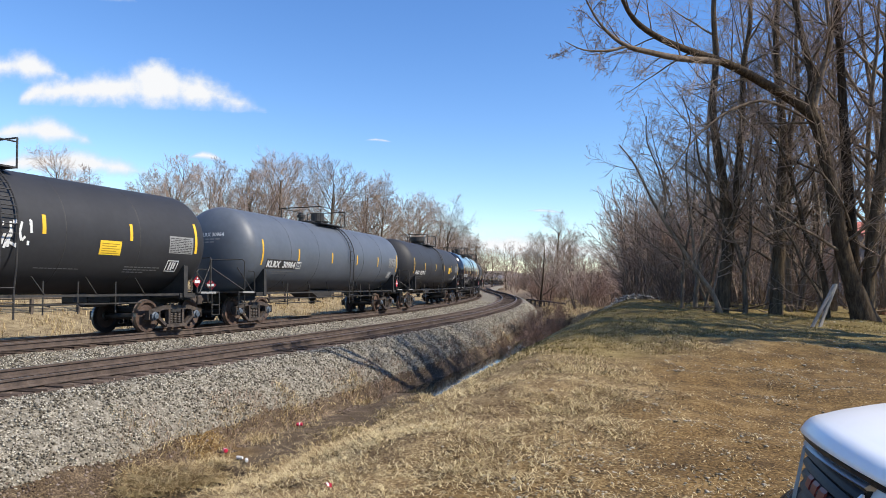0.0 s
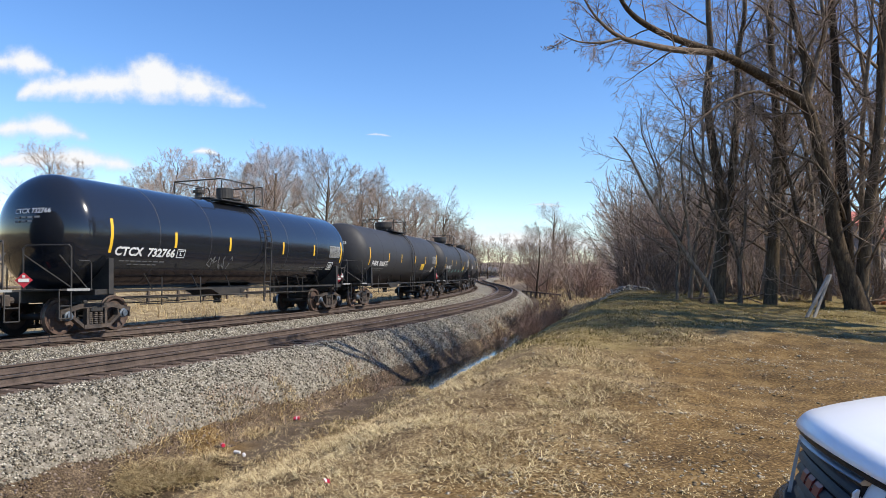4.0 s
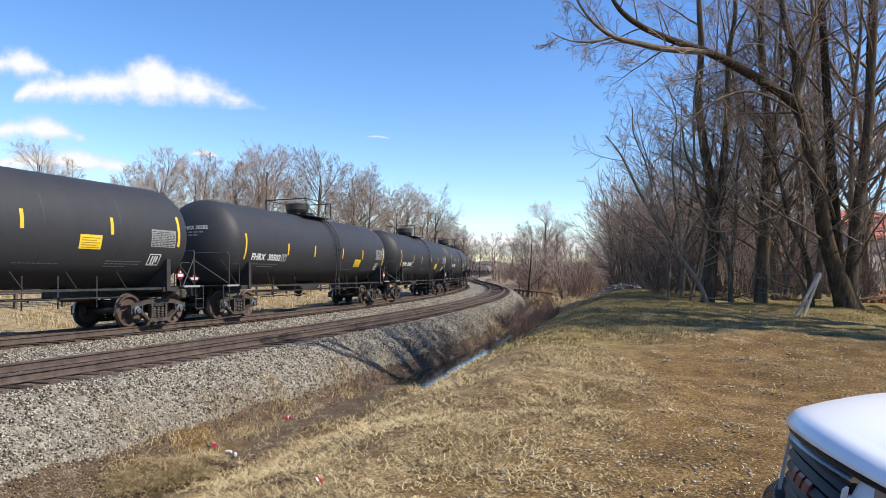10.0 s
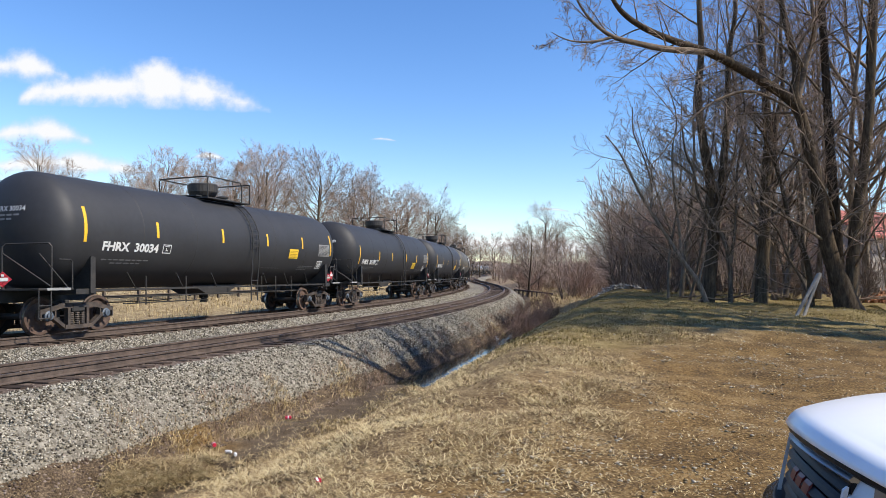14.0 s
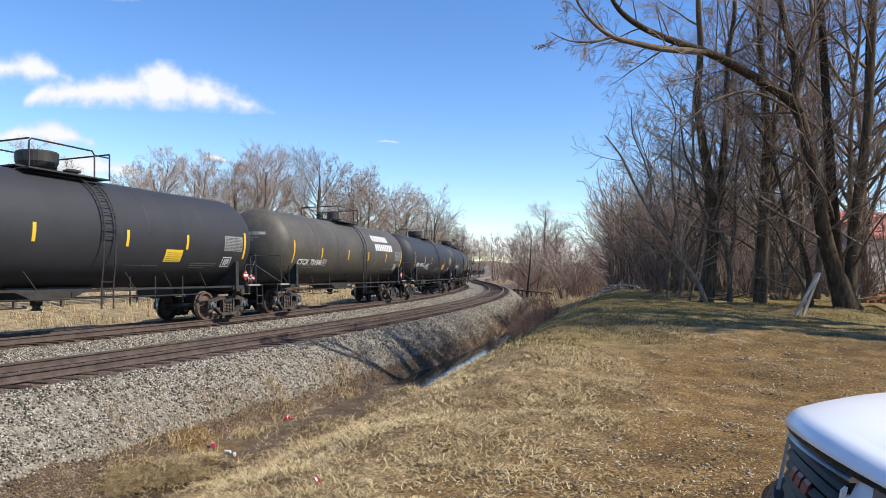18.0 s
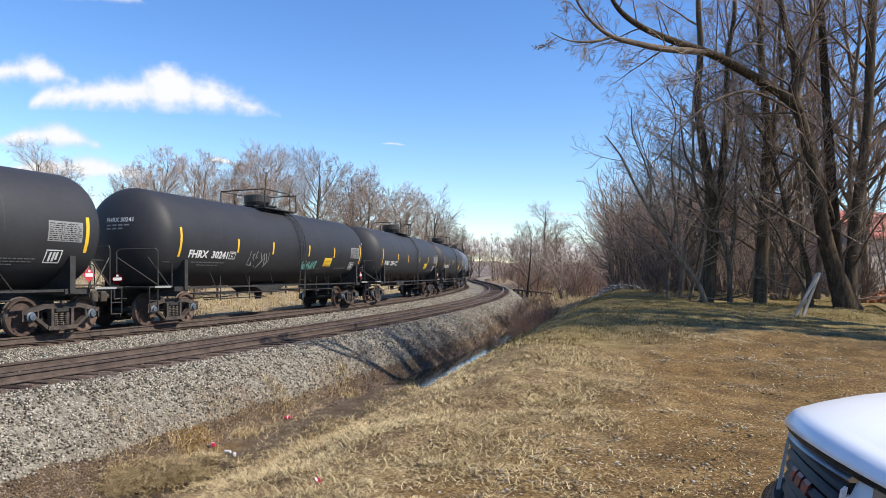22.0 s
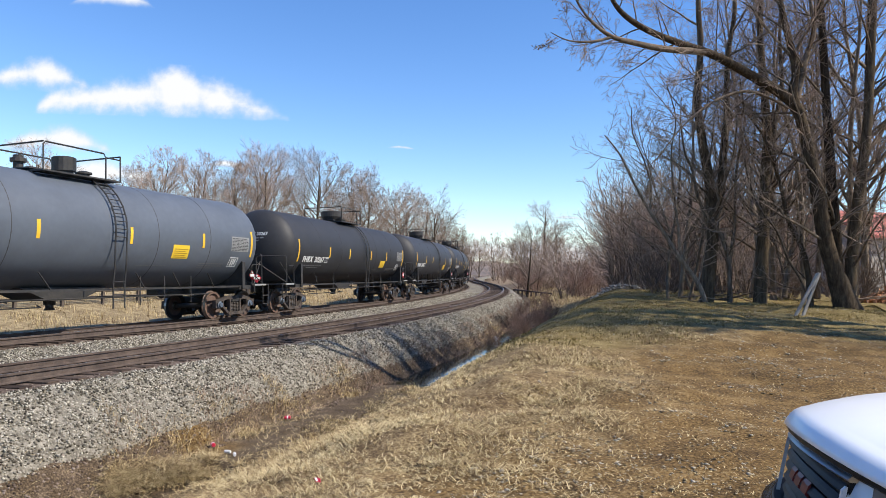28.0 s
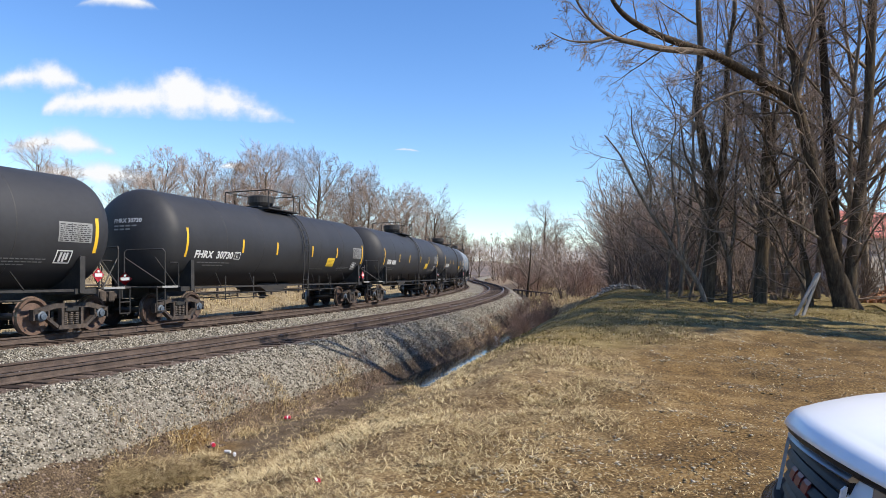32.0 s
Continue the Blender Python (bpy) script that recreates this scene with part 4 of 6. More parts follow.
def build_truck(parent, x, yaw):
    bm = bmesh.new()
    box(bm, -0.2, 0.2, -1.08, 1.08, 0.52, 0.72, 0.03)
    box(bm, -0.35, 0.35, -0.4, 0.4, 0.70, 0.82, 0.02)
    truck = part("truck", bm, M_FRAME, parent, "grimy cast steel four-wheel truck", m=pose(x, 0, 0, 0, 0, yaw))
    for s in (1, -1):
        bm = bmesh.new()
        side_frame(bm, s * 1.0)
        bmesh.ops.recalc_face_normals(bm, faces=bm.faces)
        part("side_frame", bm, M_TRUCK, truck)
        for k in (-0.17, 0.0, 0.17):
            link_part("spring", SPRING, M_TRUCK, truck, m=pose(k, s * 1.0, 0))
        for e in (1, -1):
            bm = bmesh.new()
            lathe(bm, [(0.12, s * 0.93), (0.125, s * 1.0), (0.125, s * 1.07), (0.085, s * 1.09), (0.085, s * 1.13), (0.03, s * 1.14)], 14, "y", (e * AXLE, 0, WHEEL_R))
            bmesh.ops.recalc_face_normals(bm, faces=bm.faces)
            part("bearing_cap", bm, M_BLUE if s < 0 else M_TRUCK, truck, "blue-grey roller bearing cap")
    for e in (1, -1):
        link_part("wheelset", WHEELSET, None, truck, "rust-brown steel wheels on an axle", pose(e * AXLE, 0, WHEEL_R))
        bm = bmesh.new()
        rod(bm, [(e * 0.38, -0.75, 0.38), (e * 0.38, 0.75, 0.38)], 0.045)
        box(bm, e * 0.36, e * 0.43, -0.83, -0.68, 0.26, 0.56)
        box(bm, e * 0.36, e * 0.43, 0.68, 0.83, 0.26, 0.56)
        part("brake_beam", bm, M_FRAME, truck)
    return truck


def build_car():
    """A general purpose tank car with all its fittings, standing on the rails."""
    car = tagged(new("tank_car"), "matte black railway tank car with yellow reflective strips", "tank car", "cars of the freight train")
    bm = bmesh.new()
    prof = [(0.02, -HALF - DISH)]
    for k in range(1, 15):
        a = math.pi / 2 * k / 14
        prof.append((TANK_R * math.sin(a) ** 0.94, -HALF - DISH * math.cos(a) ** 0.94))
    prof += [(TANK_R, x) for x in (-4.7, -2.35, 0.0, 2.35, 4.7)]
    prof += [(r, -h) for r, h in prof[14::-1]]
    lathe(bm, prof, 56, "x", (0, 0, TANK_Z))
    bmesh.ops.recalc_face_normals(bm, faces=bm.faces)
    part("tank", bm, M_TANK_BLACK, car, smooth=True)
    # welded seams
    for x in (-4.7, -2.35, 2.35, 4.7):
        bm = bmesh.new()
        lathe(bm, [(TANK_R + 0.001, x - 0.012), (TANK_R + 0.005, x), (TANK_R + 0.001, x + 0.012)], 48, "x", (0, 0, TANK_Z))
        part("weld_seam", bm, M_FRAME, car)
    # data panel and stencil box
    bm = bmesh.new()
    patch(bm, 5.80, 6.77, -0.36, 0.13)
    pan = part("data_panel", bm, M_PANEL, car, "pale data panel with rows of small print")
    bm = bmesh.new()
    rng = random.Random(5)
    for r in range(9):
        x = 5.83
        while x < 6.66:
            d = rng.uniform(0.03, 0.15)
            patch(bm, x, min(x + d, 6.74), -0.335 + 0.049 * r, -0.312 + 0.049 * r, 0.010, 1)
            x += d + rng.uniform(0.015, 0.05)
    for x in (6.16, 6.42):
        patch(bm, x, x + 0.012, -0.33, 0.11, 0.0105, 2)
    part("panel_print", bm, M_DARK, pan)
    bm = bmesh.new()
    frame_patch(bm, 5.84, 6.29, -0.93, -0.57, 0.03)
    for x in (5.95, 6.05, 6.13):
        patch(bm, x, x + 0.06, -0.88 + 0.05 * (x > 6.1), -0.63, 0.007, 1)
    part("stencil_box", bm, M_WHITE, car)
    for x0, x1, a, h in ((4.35, 5.6, -0.84, 0.03), (4.35, 5.5, -0.92, 0.03), (4.35, 5.1, -1.0, 0.03), (1.7, 2.9, -0.95, 0.022)):
        bm = bmesh.new()
        x = x0
        while x < x1:
            d = rng.uniform(0.06, 0.16)
            patch(bm, x, x + d, a, a + h, 0.007, 1)
            x += d + 0.03
        part("small_print", bm, M_DIM, car)
    for a, x, x1 in ((-0.80, -6.1, -4.5), (-0.90, -5.75, -4.6)):
        bm = bmesh.new()
        while x < x1:
            d = rng.uniform(0.08, 0.22)
            patch(bm, x, x + d, a, a + 0.036, 0.007, 1)
            x += d + 0.05
        part("small_print", bm, M_DIM, car)
    # sump and outlet valve
    bm = bmesh.new()
    prism(bm, [(-1.35, 1.14), (1.35, 1.14), (0.5, 0.80), (-0.5, 0.80)], -0.55, 0.55)
    part("sump", bm, M_FRAME, car)
    bm = bmesh.new()
    lathe(bm, [(0.15, 0.82), (0.15, 0.70), (0.10, 0.68), (0.10, 0.60), (0.13, 0.60), (0.13, 0.55)], 12)
    part("outlet_valve", bm, M_FRAME, car)
    # side rail with struts
    for s in (1, -1):
        bm = bmesh.new()
        box(bm, -6.4, 6.4, s * 1.33 - 0.03, s * 1.33 + 0.03, 1.03, 1.09)
        part("side_rail", bm, M_FRAME, car)
        bm = bmesh.new()
        rod(bm, [(-5.5, s * 0.95, 0.84), (5.3, s * 0.95, 0.84)], 0.022)
        part("brake_pipe", bm, M_FRAME, car)
        bm = bmesh.new()
        rod(bm, [(-4.9, s * 0.95, 0.66), (-1.1, s * 0.95, 0.66), (-0.9, s * 0.6, 0.70)], 0.018)
        part("brake_pipe", bm, M_FRAME, car)
        for x in (-4.9, -2.9, -1.2, 1.9, 3.4, 5.0):
            bm = bmesh.new()
            rod(bm, [(x, s * 1.36, 1.08), (x - 0.42, s * 1.45, 1.50)], 0.019, 5)
            part("rail_strut", bm, M_FRAME, car)
    for x in (-4.0, -2.2, 2.2, 3.2, 4.4):
        bm = bmesh.new()
        rod(bm, [(x, -0.95, 0.60), (x, -0.95, 1.42)], 0.02, 5)
        rod(bm, [(x, -0.95, 0.84), (x + 0.12, -1.05, 0.80)], 0.02, 5)
        part("pipe_hanger", bm, M_FRAME, car)
    bm = bmesh.new()
    lathe(bm, [(0.05, 4.2), (0.22, 4.28), (0.22, 5.0), (0.05, 5.08)], 14, "x", (0, 0.1, 0.96))
    part("brake_reservoir", bm, M_FRAME, car, smooth=False)
    bm = bmesh.new()
    box(bm, 3.6, 4.05, -0.35, 0.1, 0.86, 1.12, 0.03)
    part("brake_valve", bm, M_FRAME, car)
    # sills, saddles and end decks
    for s in (1, -1):
        bm = bmesh.new()
        box(bm, s * 5.2, s * 8.15, -0.26, 0.26, 0.80, 1.14, 0.015)
        part("stub_sill", bm, M_FRAME, car)
        for y in (1, -1):
            bm = bmesh.new()
            rim = [(0.22, 1.0), (1.42, 1.0), (1.44, 1.90), (1.38, 1.92)] + [(w, TANK_Z - math.sqrt(1.505 ** 2 - w * w)) for w in (1.3, 1.15, 1.0, 0.8, 0.6, 0.4, 0.22)]
            for x in (6.50,):
                a0 = [bm.verts.new((s * x, y * w, z)) for w, z in rim]
                a1 = [bm.verts.new((s * (x + 0.03), y * w, z)) for w, z in rim]
                bm.faces.new(a0)
                bm.faces.new(a1[::-1])
                for i in range(len(rim)):
                    bm.faces.new((a0[i], a0[i - 1], a1[i - 1], a1[i]))
            bmesh.ops.recalc_face_normals(bm, faces=bm.faces)
            part("saddle_web", bm, M_FRAME, car)
            bm = bmesh.new()
            box(bm, s * 6.35, s * 7.0, min(y * 0.25, y * 1.4), max(y * 0.25, y * 1.4), 0.96, 1.1, 0.01)
            part("body_bolster", bm, M_FRAME, car)
            bm = bmesh.new()
            box(bm, s * 6.44, s * 6.60, y * 1.445 - 0.015, y * 1.445 + 0.015, 0.98, 1.90, 0.006)
            part("saddle_plate", bm, M_FRAME, car)
            # inverted-U handrail beside the end deck
            bm = bmesh.new()
            rod(bm, [(s * 7.1, y * 1.38, 1.1), (s * 7.1, y * 1.38, 1.75), (s * 7.16, y * 1.38, 1.82), (s * 7.5, y * 1.38, 1.82)], 0.017)
            part("side_handhold", bm, M_FRAME, car)
            bm = bmesh.new()
            rod(bm, [(s * 7.2, y * 1.38, 1.1), (s * 7.9, y * 1.2, 1.95)], 0.018)
            part("end_brace", bm, M_FRAME, car)
            bm = bmesh.new()
            for z in (0.42, 0.72):
                rod(bm, [(s * 7.75, y * 1.40, z), (s * 8.1, y * 1.40, z)], 0.017)
            rod(bm, [(s * 7.75, y * 1.40, 0.42), (s * 7.75, y * 1.40, 1.1)], 0.017)
            rod(bm, [(s * 8.1, y * 1.40, 0.42), (s * 8.1, y * 1.40, 1.1)], 0.017)
            part("sill_step", bm, M_FRAME, car)
        bm = bmesh.new()
        box(bm, s * 7.1, s * 8.12, -1.42, 1.42, 1.08, 1.13, 0.008)
        deck = part("end_deck", bm, M_FRAME, car)
        bm = bmesh.new()
        rod(bm, [(s * 7.72, -1.38, 1.1), (s * 7.72, -1.38, 2.13), (s * 7.75, -1.33, 2.2), (s * 8.06, -0.36, 2.2), (s * 8.10, -0.30, 2.13), (s * 8.10, -0.30, 1.1)], 0.021)
        rod(bm, [(s * 8.10, -0.30, 1.98), (s * 7.72, -1.38, 1.16)], 0.018)
        part("end_handrail", bm, M_FRAME, car)
        bm = bmesh.new()
        box(bm, s * 7.2, s * 7.9, -1.435, -1.425, 1.075, 1.135)
        part("deck_edge", bm, M_PANEL, deck, "pale painted deck edge")
        bm = bmesh.new()
        lathe(bm, [(0.09, 8.1), (0.09, 8.36), (0.13, 8.38), (0.13, 8.5), (0.07, 8.54)] if s > 0 else [(0.09, -8.1), (0.09, -8.36), (0.13, -8.38), (0.13, -8.5), (0.07, -8.54)], 10, "x", (0, 0, 0.88))
        box(bm, s * 8.30, s * 8.52, -0.16, 0.12, 0.72, 1.02, 0.03)
        part("coupler", bm, M_TRUCK, car)
        # hazard placard, turned out from the end
        bm = bmesh.new()
        d = 0.19
        q = [bm.verts.new((dx, 0, dz)) for dx, dz in ((-d, 0), (0, -d), (d, 0), (0, d))]
        bm.faces.new(q)
        bmesh.ops.solidify(bm, geom=list(bm.faces), thickness=0.008)
        pl = part("hazard_placard", bm, M_RED, car, "red diamond hazard placard", m=pose(6.98, -1.47, 1.44) if s > 0 else pose(-8.12, -0.34, 1.36, 0, 0, -48))
        bm = bmesh.new()
        box(bm, -0.115, 0.115, -0.014, -0.010, -0.045, 0.04)
        part("number_plate", bm, M_WHITE, pl)
        bm = bmesh.new()
        box(bm, -0.03, 0.03, -0.014, -0.010, 0.065, 0.12)
        part("flame_mark", bm, M_WHITE, pl)
        bm = bmesh.new()
        rod(bm, [(7.02, -1.44, 1.1), (7.02, -1.44, 1.4)] if s > 0 else [(-8.08, -0.32, 1.1), (-8.08, -0.32, 1.4)], 0.02)
        part("placard_post", bm, M_FRAME, car)
    # top platform, dome and railing
    bm = bmesh.new()
    for y in (1, -1):
        box(bm, -1.05, 1.45, min(y * 0.5, y * 0.95), max(y * 0.5, y * 0.95), 4.02, 4.06)
    for x in (-0.9, 1.3):
        box(bm, x - 0.15, x + 0.15, -0.5, 0.5, 4.11, 4.15)
    part("top_walkway", bm, M_FRAME, car)
    bm = bmesh.new()
    lathe(bm, [(0.34, 4.02), (0.34, 4.14), (0.44, 4.24), (0.50, 4.36), (0.51, 4.60), (0.48, 4.64), (0.05, 4.66)], 28)
    part("protective_dome", bm, M_FRAME, car, "round black valve housing", smooth=False)
    bm = bmesh.new()
    lathe(bm, [(0.16, 4.06), (0.16, 4.24), (0.22, 4.25), (0.22, 4.30), (0.08, 4.34)], 14, "z", (1.0, -0.1, 0))
    part("vent_valve", bm, M_FRAME, car)
    bm = bmesh.new()
    top = 4.74
    for y in (0.95, -0.95):
        rod(bm, [(-1.05, y, 4.02), (-1.05, y, top - 0.06), (-0.98, y, top), (0.85, y, top), (0.93, y, top - 0.1), (0.93, y, 4.02)], 0.022)
        rod(bm, [(1.45, y, 4.02), (1.45, y, top)], 0.024)
    rod(bm, [(-1.05, -0.95, top), (-1.05, 0.95, top)], 0.022)
    rod(bm, [(0.93, -0.95, top - 0.1), (1.45, -0.95, top - 0.1)], 0.018)
    rod(bm, [(1.45, -0.95, top), (1.45, 0.95, top)], 0.022)
    part("safety_railing", bm, M_FRAME, car)
    # curved side ladder
    bm = bmesh.new()
    for x in (0.62, 1.02):
        pts = [(x, -1.60 * math.cos(a), TANK_Z + 1.60 * math.sin(a)) for a in [radians(d) for d in (62, 50, 38, 26, 14, 2, -10)]]
        rod(bm, pts + [(x, -1.56, 1.7), (x, -1.5, 1.2), (x, -1.5, 0.55)], 0.022)
    ladder = part("ladder", bm, M_FRAME, car)
    for k in range(12):
        bm = bmesh.new()
        d = 62 - 7.5 * k
        if d > -8:
            y, z = -1.60 * math.cos(radians(d)), TANK_Z + 1.60 * math.sin(radians(d))
        else:
            y, z = -1.52, 2.25 - 0.27 * (k - 9)
        if k > 9:
            z = 1.25 - 0.33 * (k - 10)
        rod(bm, [(0.62, y, z), (1.02, y, z)], 0.014, 5)
        part("rung", bm, M_FRAME, ladder)
    build_truck(car, -TRUCK_X, -1.6)
    build_truck(car, TRUCK_X, 1.6)
    return car


def wrapped_text(body, height, x, arc, material, parent, name, width=2.09):
    """Lettering laid on the round of the tank: x is where it starts, arc its foot, up from the middle line."""
    cu = bpy.data.curves.new("lettering", "FONT")
    cu.body, cu.size, cu.resolution_u, cu.offset = body, height / 0.72, 2, 0.012
    tmp = new("lettering_tmp", cu)
    me = bpy.data.meshes.new_from_object(tmp.evaluated_get(bpy.context.evaluated_depsgraph_get()))
    bpy.data.objects.remove(tmp)
    bpy.data.curves.remove(cu)
    bm = bmesh.new()
    bm.from_mesh(me)
    bpy.data.meshes.remove(me)
    for k in range(1, 5):
        bmesh.ops.bisect_plane(bm, geom=bm.verts[:] + bm.edges[:] + bm.faces[:], plane_co=(0, height * k / 5, 0), plane_no=(0, 1, 0))
    wide = width / max(v.co.x for v in bm.verts)
    for v in bm.verts:
        v.co = Vector(on_tank(x + v.co.x * wide, arc + v.co.y, 0.012))
    return part(name, bm, material, parent)


def head_text(body, height, y, up, material, parent):
    """Lettering on the near end of the tank, with two lines of small print below it."""
    cu = bpy.data.curves.new("lettering", "FONT")
    cu.body, cu.size, cu.resolution_u, cu.offset = body, height / 0.72, 2, 0.004
    tmp = new("lettering_tmp", cu)
    me = bpy.data.meshes.new_from_object(tmp.evaluated_get(bpy.context.evaluated_depsgraph_get()))
    bpy.data.objects.remove(tmp)
    bpy.data.curves.remove(cu)
    bm = bmesh.new()
    bm.from_mesh(me)
    bpy.data.meshes.remove(me)
    small = bmesh.new()
    for k in range(2):
        for i in range(4 - k):
            x = 0.02 + 0.2 * i
            small.faces.new([small.verts.new(q) for q in ((x, -0.12 - 0.1 * k, 0), (x + 0.15, -0.12 - 0.1 * k, 0), (x + 0.15, -0.075 - 0.1 * k, 0), (x, -0.075 - 0.1 * k, 0))])
    for mesh in (bm, small):
        for v in mesh.verts:
            yy, zz = y - v.co.x, up + v.co.y
            r = min(1.0, (yy * yy + zz * zz) / TANK_R ** 2)
            v.co = Vector((-HALF - DISH * (1 - r ** 1.064) ** 0.47 - 0.02, yy, TANK_Z + zz))
    tagged(part("end_print", small, M_PANEL, parent), kind="stuff")
    return part("end_number", bm, material, parent)


def scribble(parent, material, x0, x1, a0, a1, seed, strokes=7, width=0.035):
    """Looping spray-paint strokes that spell nothing."""
    rng = random.Random(seed)
    bm = bmesh.new()
    for k in range(strokes):
        cx = x0 + (x1 - x0) * (k + 0.5) / strokes
        p = [(cx + rng.uniform(-0.5, 0.5) * (x1 - x0) / strokes * 1.5, rng.uniform(a0, a1)) for _ in range(5)]
        for (u0, v0), (u1, v1) in zip(p, p[1:]):
            d = Vector((u1 - u0, v1 - v0))
            if d.length < 0.01:
                continue
            nrm = Vector((-d.y, d.x)).normalized() * width / 2
            q = [bm.verts.new(on_tank(u, v, 0.011 + 0.0004 * k)) for u, v in ((u0 - nrm.x, v0 - nrm.y), (u1 - nrm.x, v1 - nrm.y), (u1 + nrm.x, v1 + nrm.y), (u0 + nrm.x, v0 + nrm.y))]
            bm.faces.new(q)
    part("spray_paint_mark", bm, material, parent)


# index along the train: mark, number, paint
CONSIST = {
    -1: ("FHRX", "", "k"), 0: ("KLRX", "30964", "g"), 1: ("FHRX", "30279", "k"), 2: ("CTCX", "732766", "s"), 3: ("FHRX", "30625", "k"), 4: ("FHRX", "30542", "k"),
    5: ("FHRX", "30086", "k"), 6: ("FHRX", "30502", "k"), 7: ("FHRX", "30600", "k"), 8: ("FHRX", "30034", "k"), 9: ("FHRX", "30189", "k"), 10: ("FHRX", "30247", "k"),
    11: ("CTCX", "731846", "b"), 12: ("FHRX", "30509", "k"), 13: ("FHRX", "30241", "k"), 14: ("FHRX", "30544", "k"), 15: ("FHRX", "30106", "k"), 16: ("KLRX", "30786", "g"),
    17: ("FHRX", "30267", "k"), 18: ("FHRX", "30408", "k"), 19: ("FHRX", "30730", "k"), 20: ("FHRX", "", "k"), 21: ("FHRX", "", "k"), 22: ("", "", "p"), 23: ("FHRX", "", "k"),
    24: ("FHRX", "", "k"), 25: ("FHRX", "", "k"),
}
PAINT = {"g": (M_TANK_GREY, "blue-grey railway tank car with yellow reflective strips"), "s": (M_TANK_GLOSS, "glossy black railway tank car with yellow reflective strips"),
         "b": (M_TANK_BROWN, "faded brown-black railway tank car with white lettering"), "p": (M_TANK_PALE, "pale grey railway tank car")}


# reflective strips: places along the car, their upper ends, and the yellow label; the high dress, the low one, and those of single cars
HIGH = ((-6.80, -4.15, -1.0, 1.75, 4.38, 6.90), 0.35, (3.37, 4.06, -0.51, -0.14))
LOW = ((-6.80, -3.72, -1.37, 1.55, 3.98, 6.92), 0.06, (3.10, 3.83, -0.80, -0.41))
DRESS = {-1: HIGH, 0: ((-6.72, -4.07, -1.07, 1.60, 4.21, 6.95), 0.12, None), 1: (HIGH[0], 0.12, (3.27, 3.93, -0.46, -0.06)), 2: ((-6.53, -4.04, -1.35, 2.01, 4.42, 6.90), 0.11, None),
         5: HIGH, 8: HIGH, 11: ((-6.80, -4.15, -1.12, 1.54, 4.27, 6.95), 0.0, None), 16: ((-6.80, -4.15, -1.65, 1.29, 4.35, 6.95), 0.14, (2.99, 3.71, -0.68, -0.26))}


def dress_car(car, places, top, label):
    for k, x in enumerate(places):
        end = k in (0, len(places) - 1)
        bm = bmesh.new()
        patch(bm, x - 0.05, x + 0.05, top - (0.68 if end else 0.45), top + (0.22 if end else 0.0))
        part("reflective_strip", bm, M_YELLOW, car, "yellow reflective strip")
    if label:
        x0, x1, a0, a1 = label
        bm = bmesh.new()
        patch(bm, x0, x1, a0, a1)
        lab = part("warning_label", bm, M_LABEL, car, "yellow warning label with dark print")
        bm = bmesh.new()
        for k in range(5):
            patch(bm, x0 + 0.06, x1 - 0.06 - 0.1 * (k % 2), a0 + 0.035 + 0.062 * k, a0 + 0.052 + 0.062 * k, 0.010, 1)
        part("label_print", bm, M_YELLOW_DARK, lab)


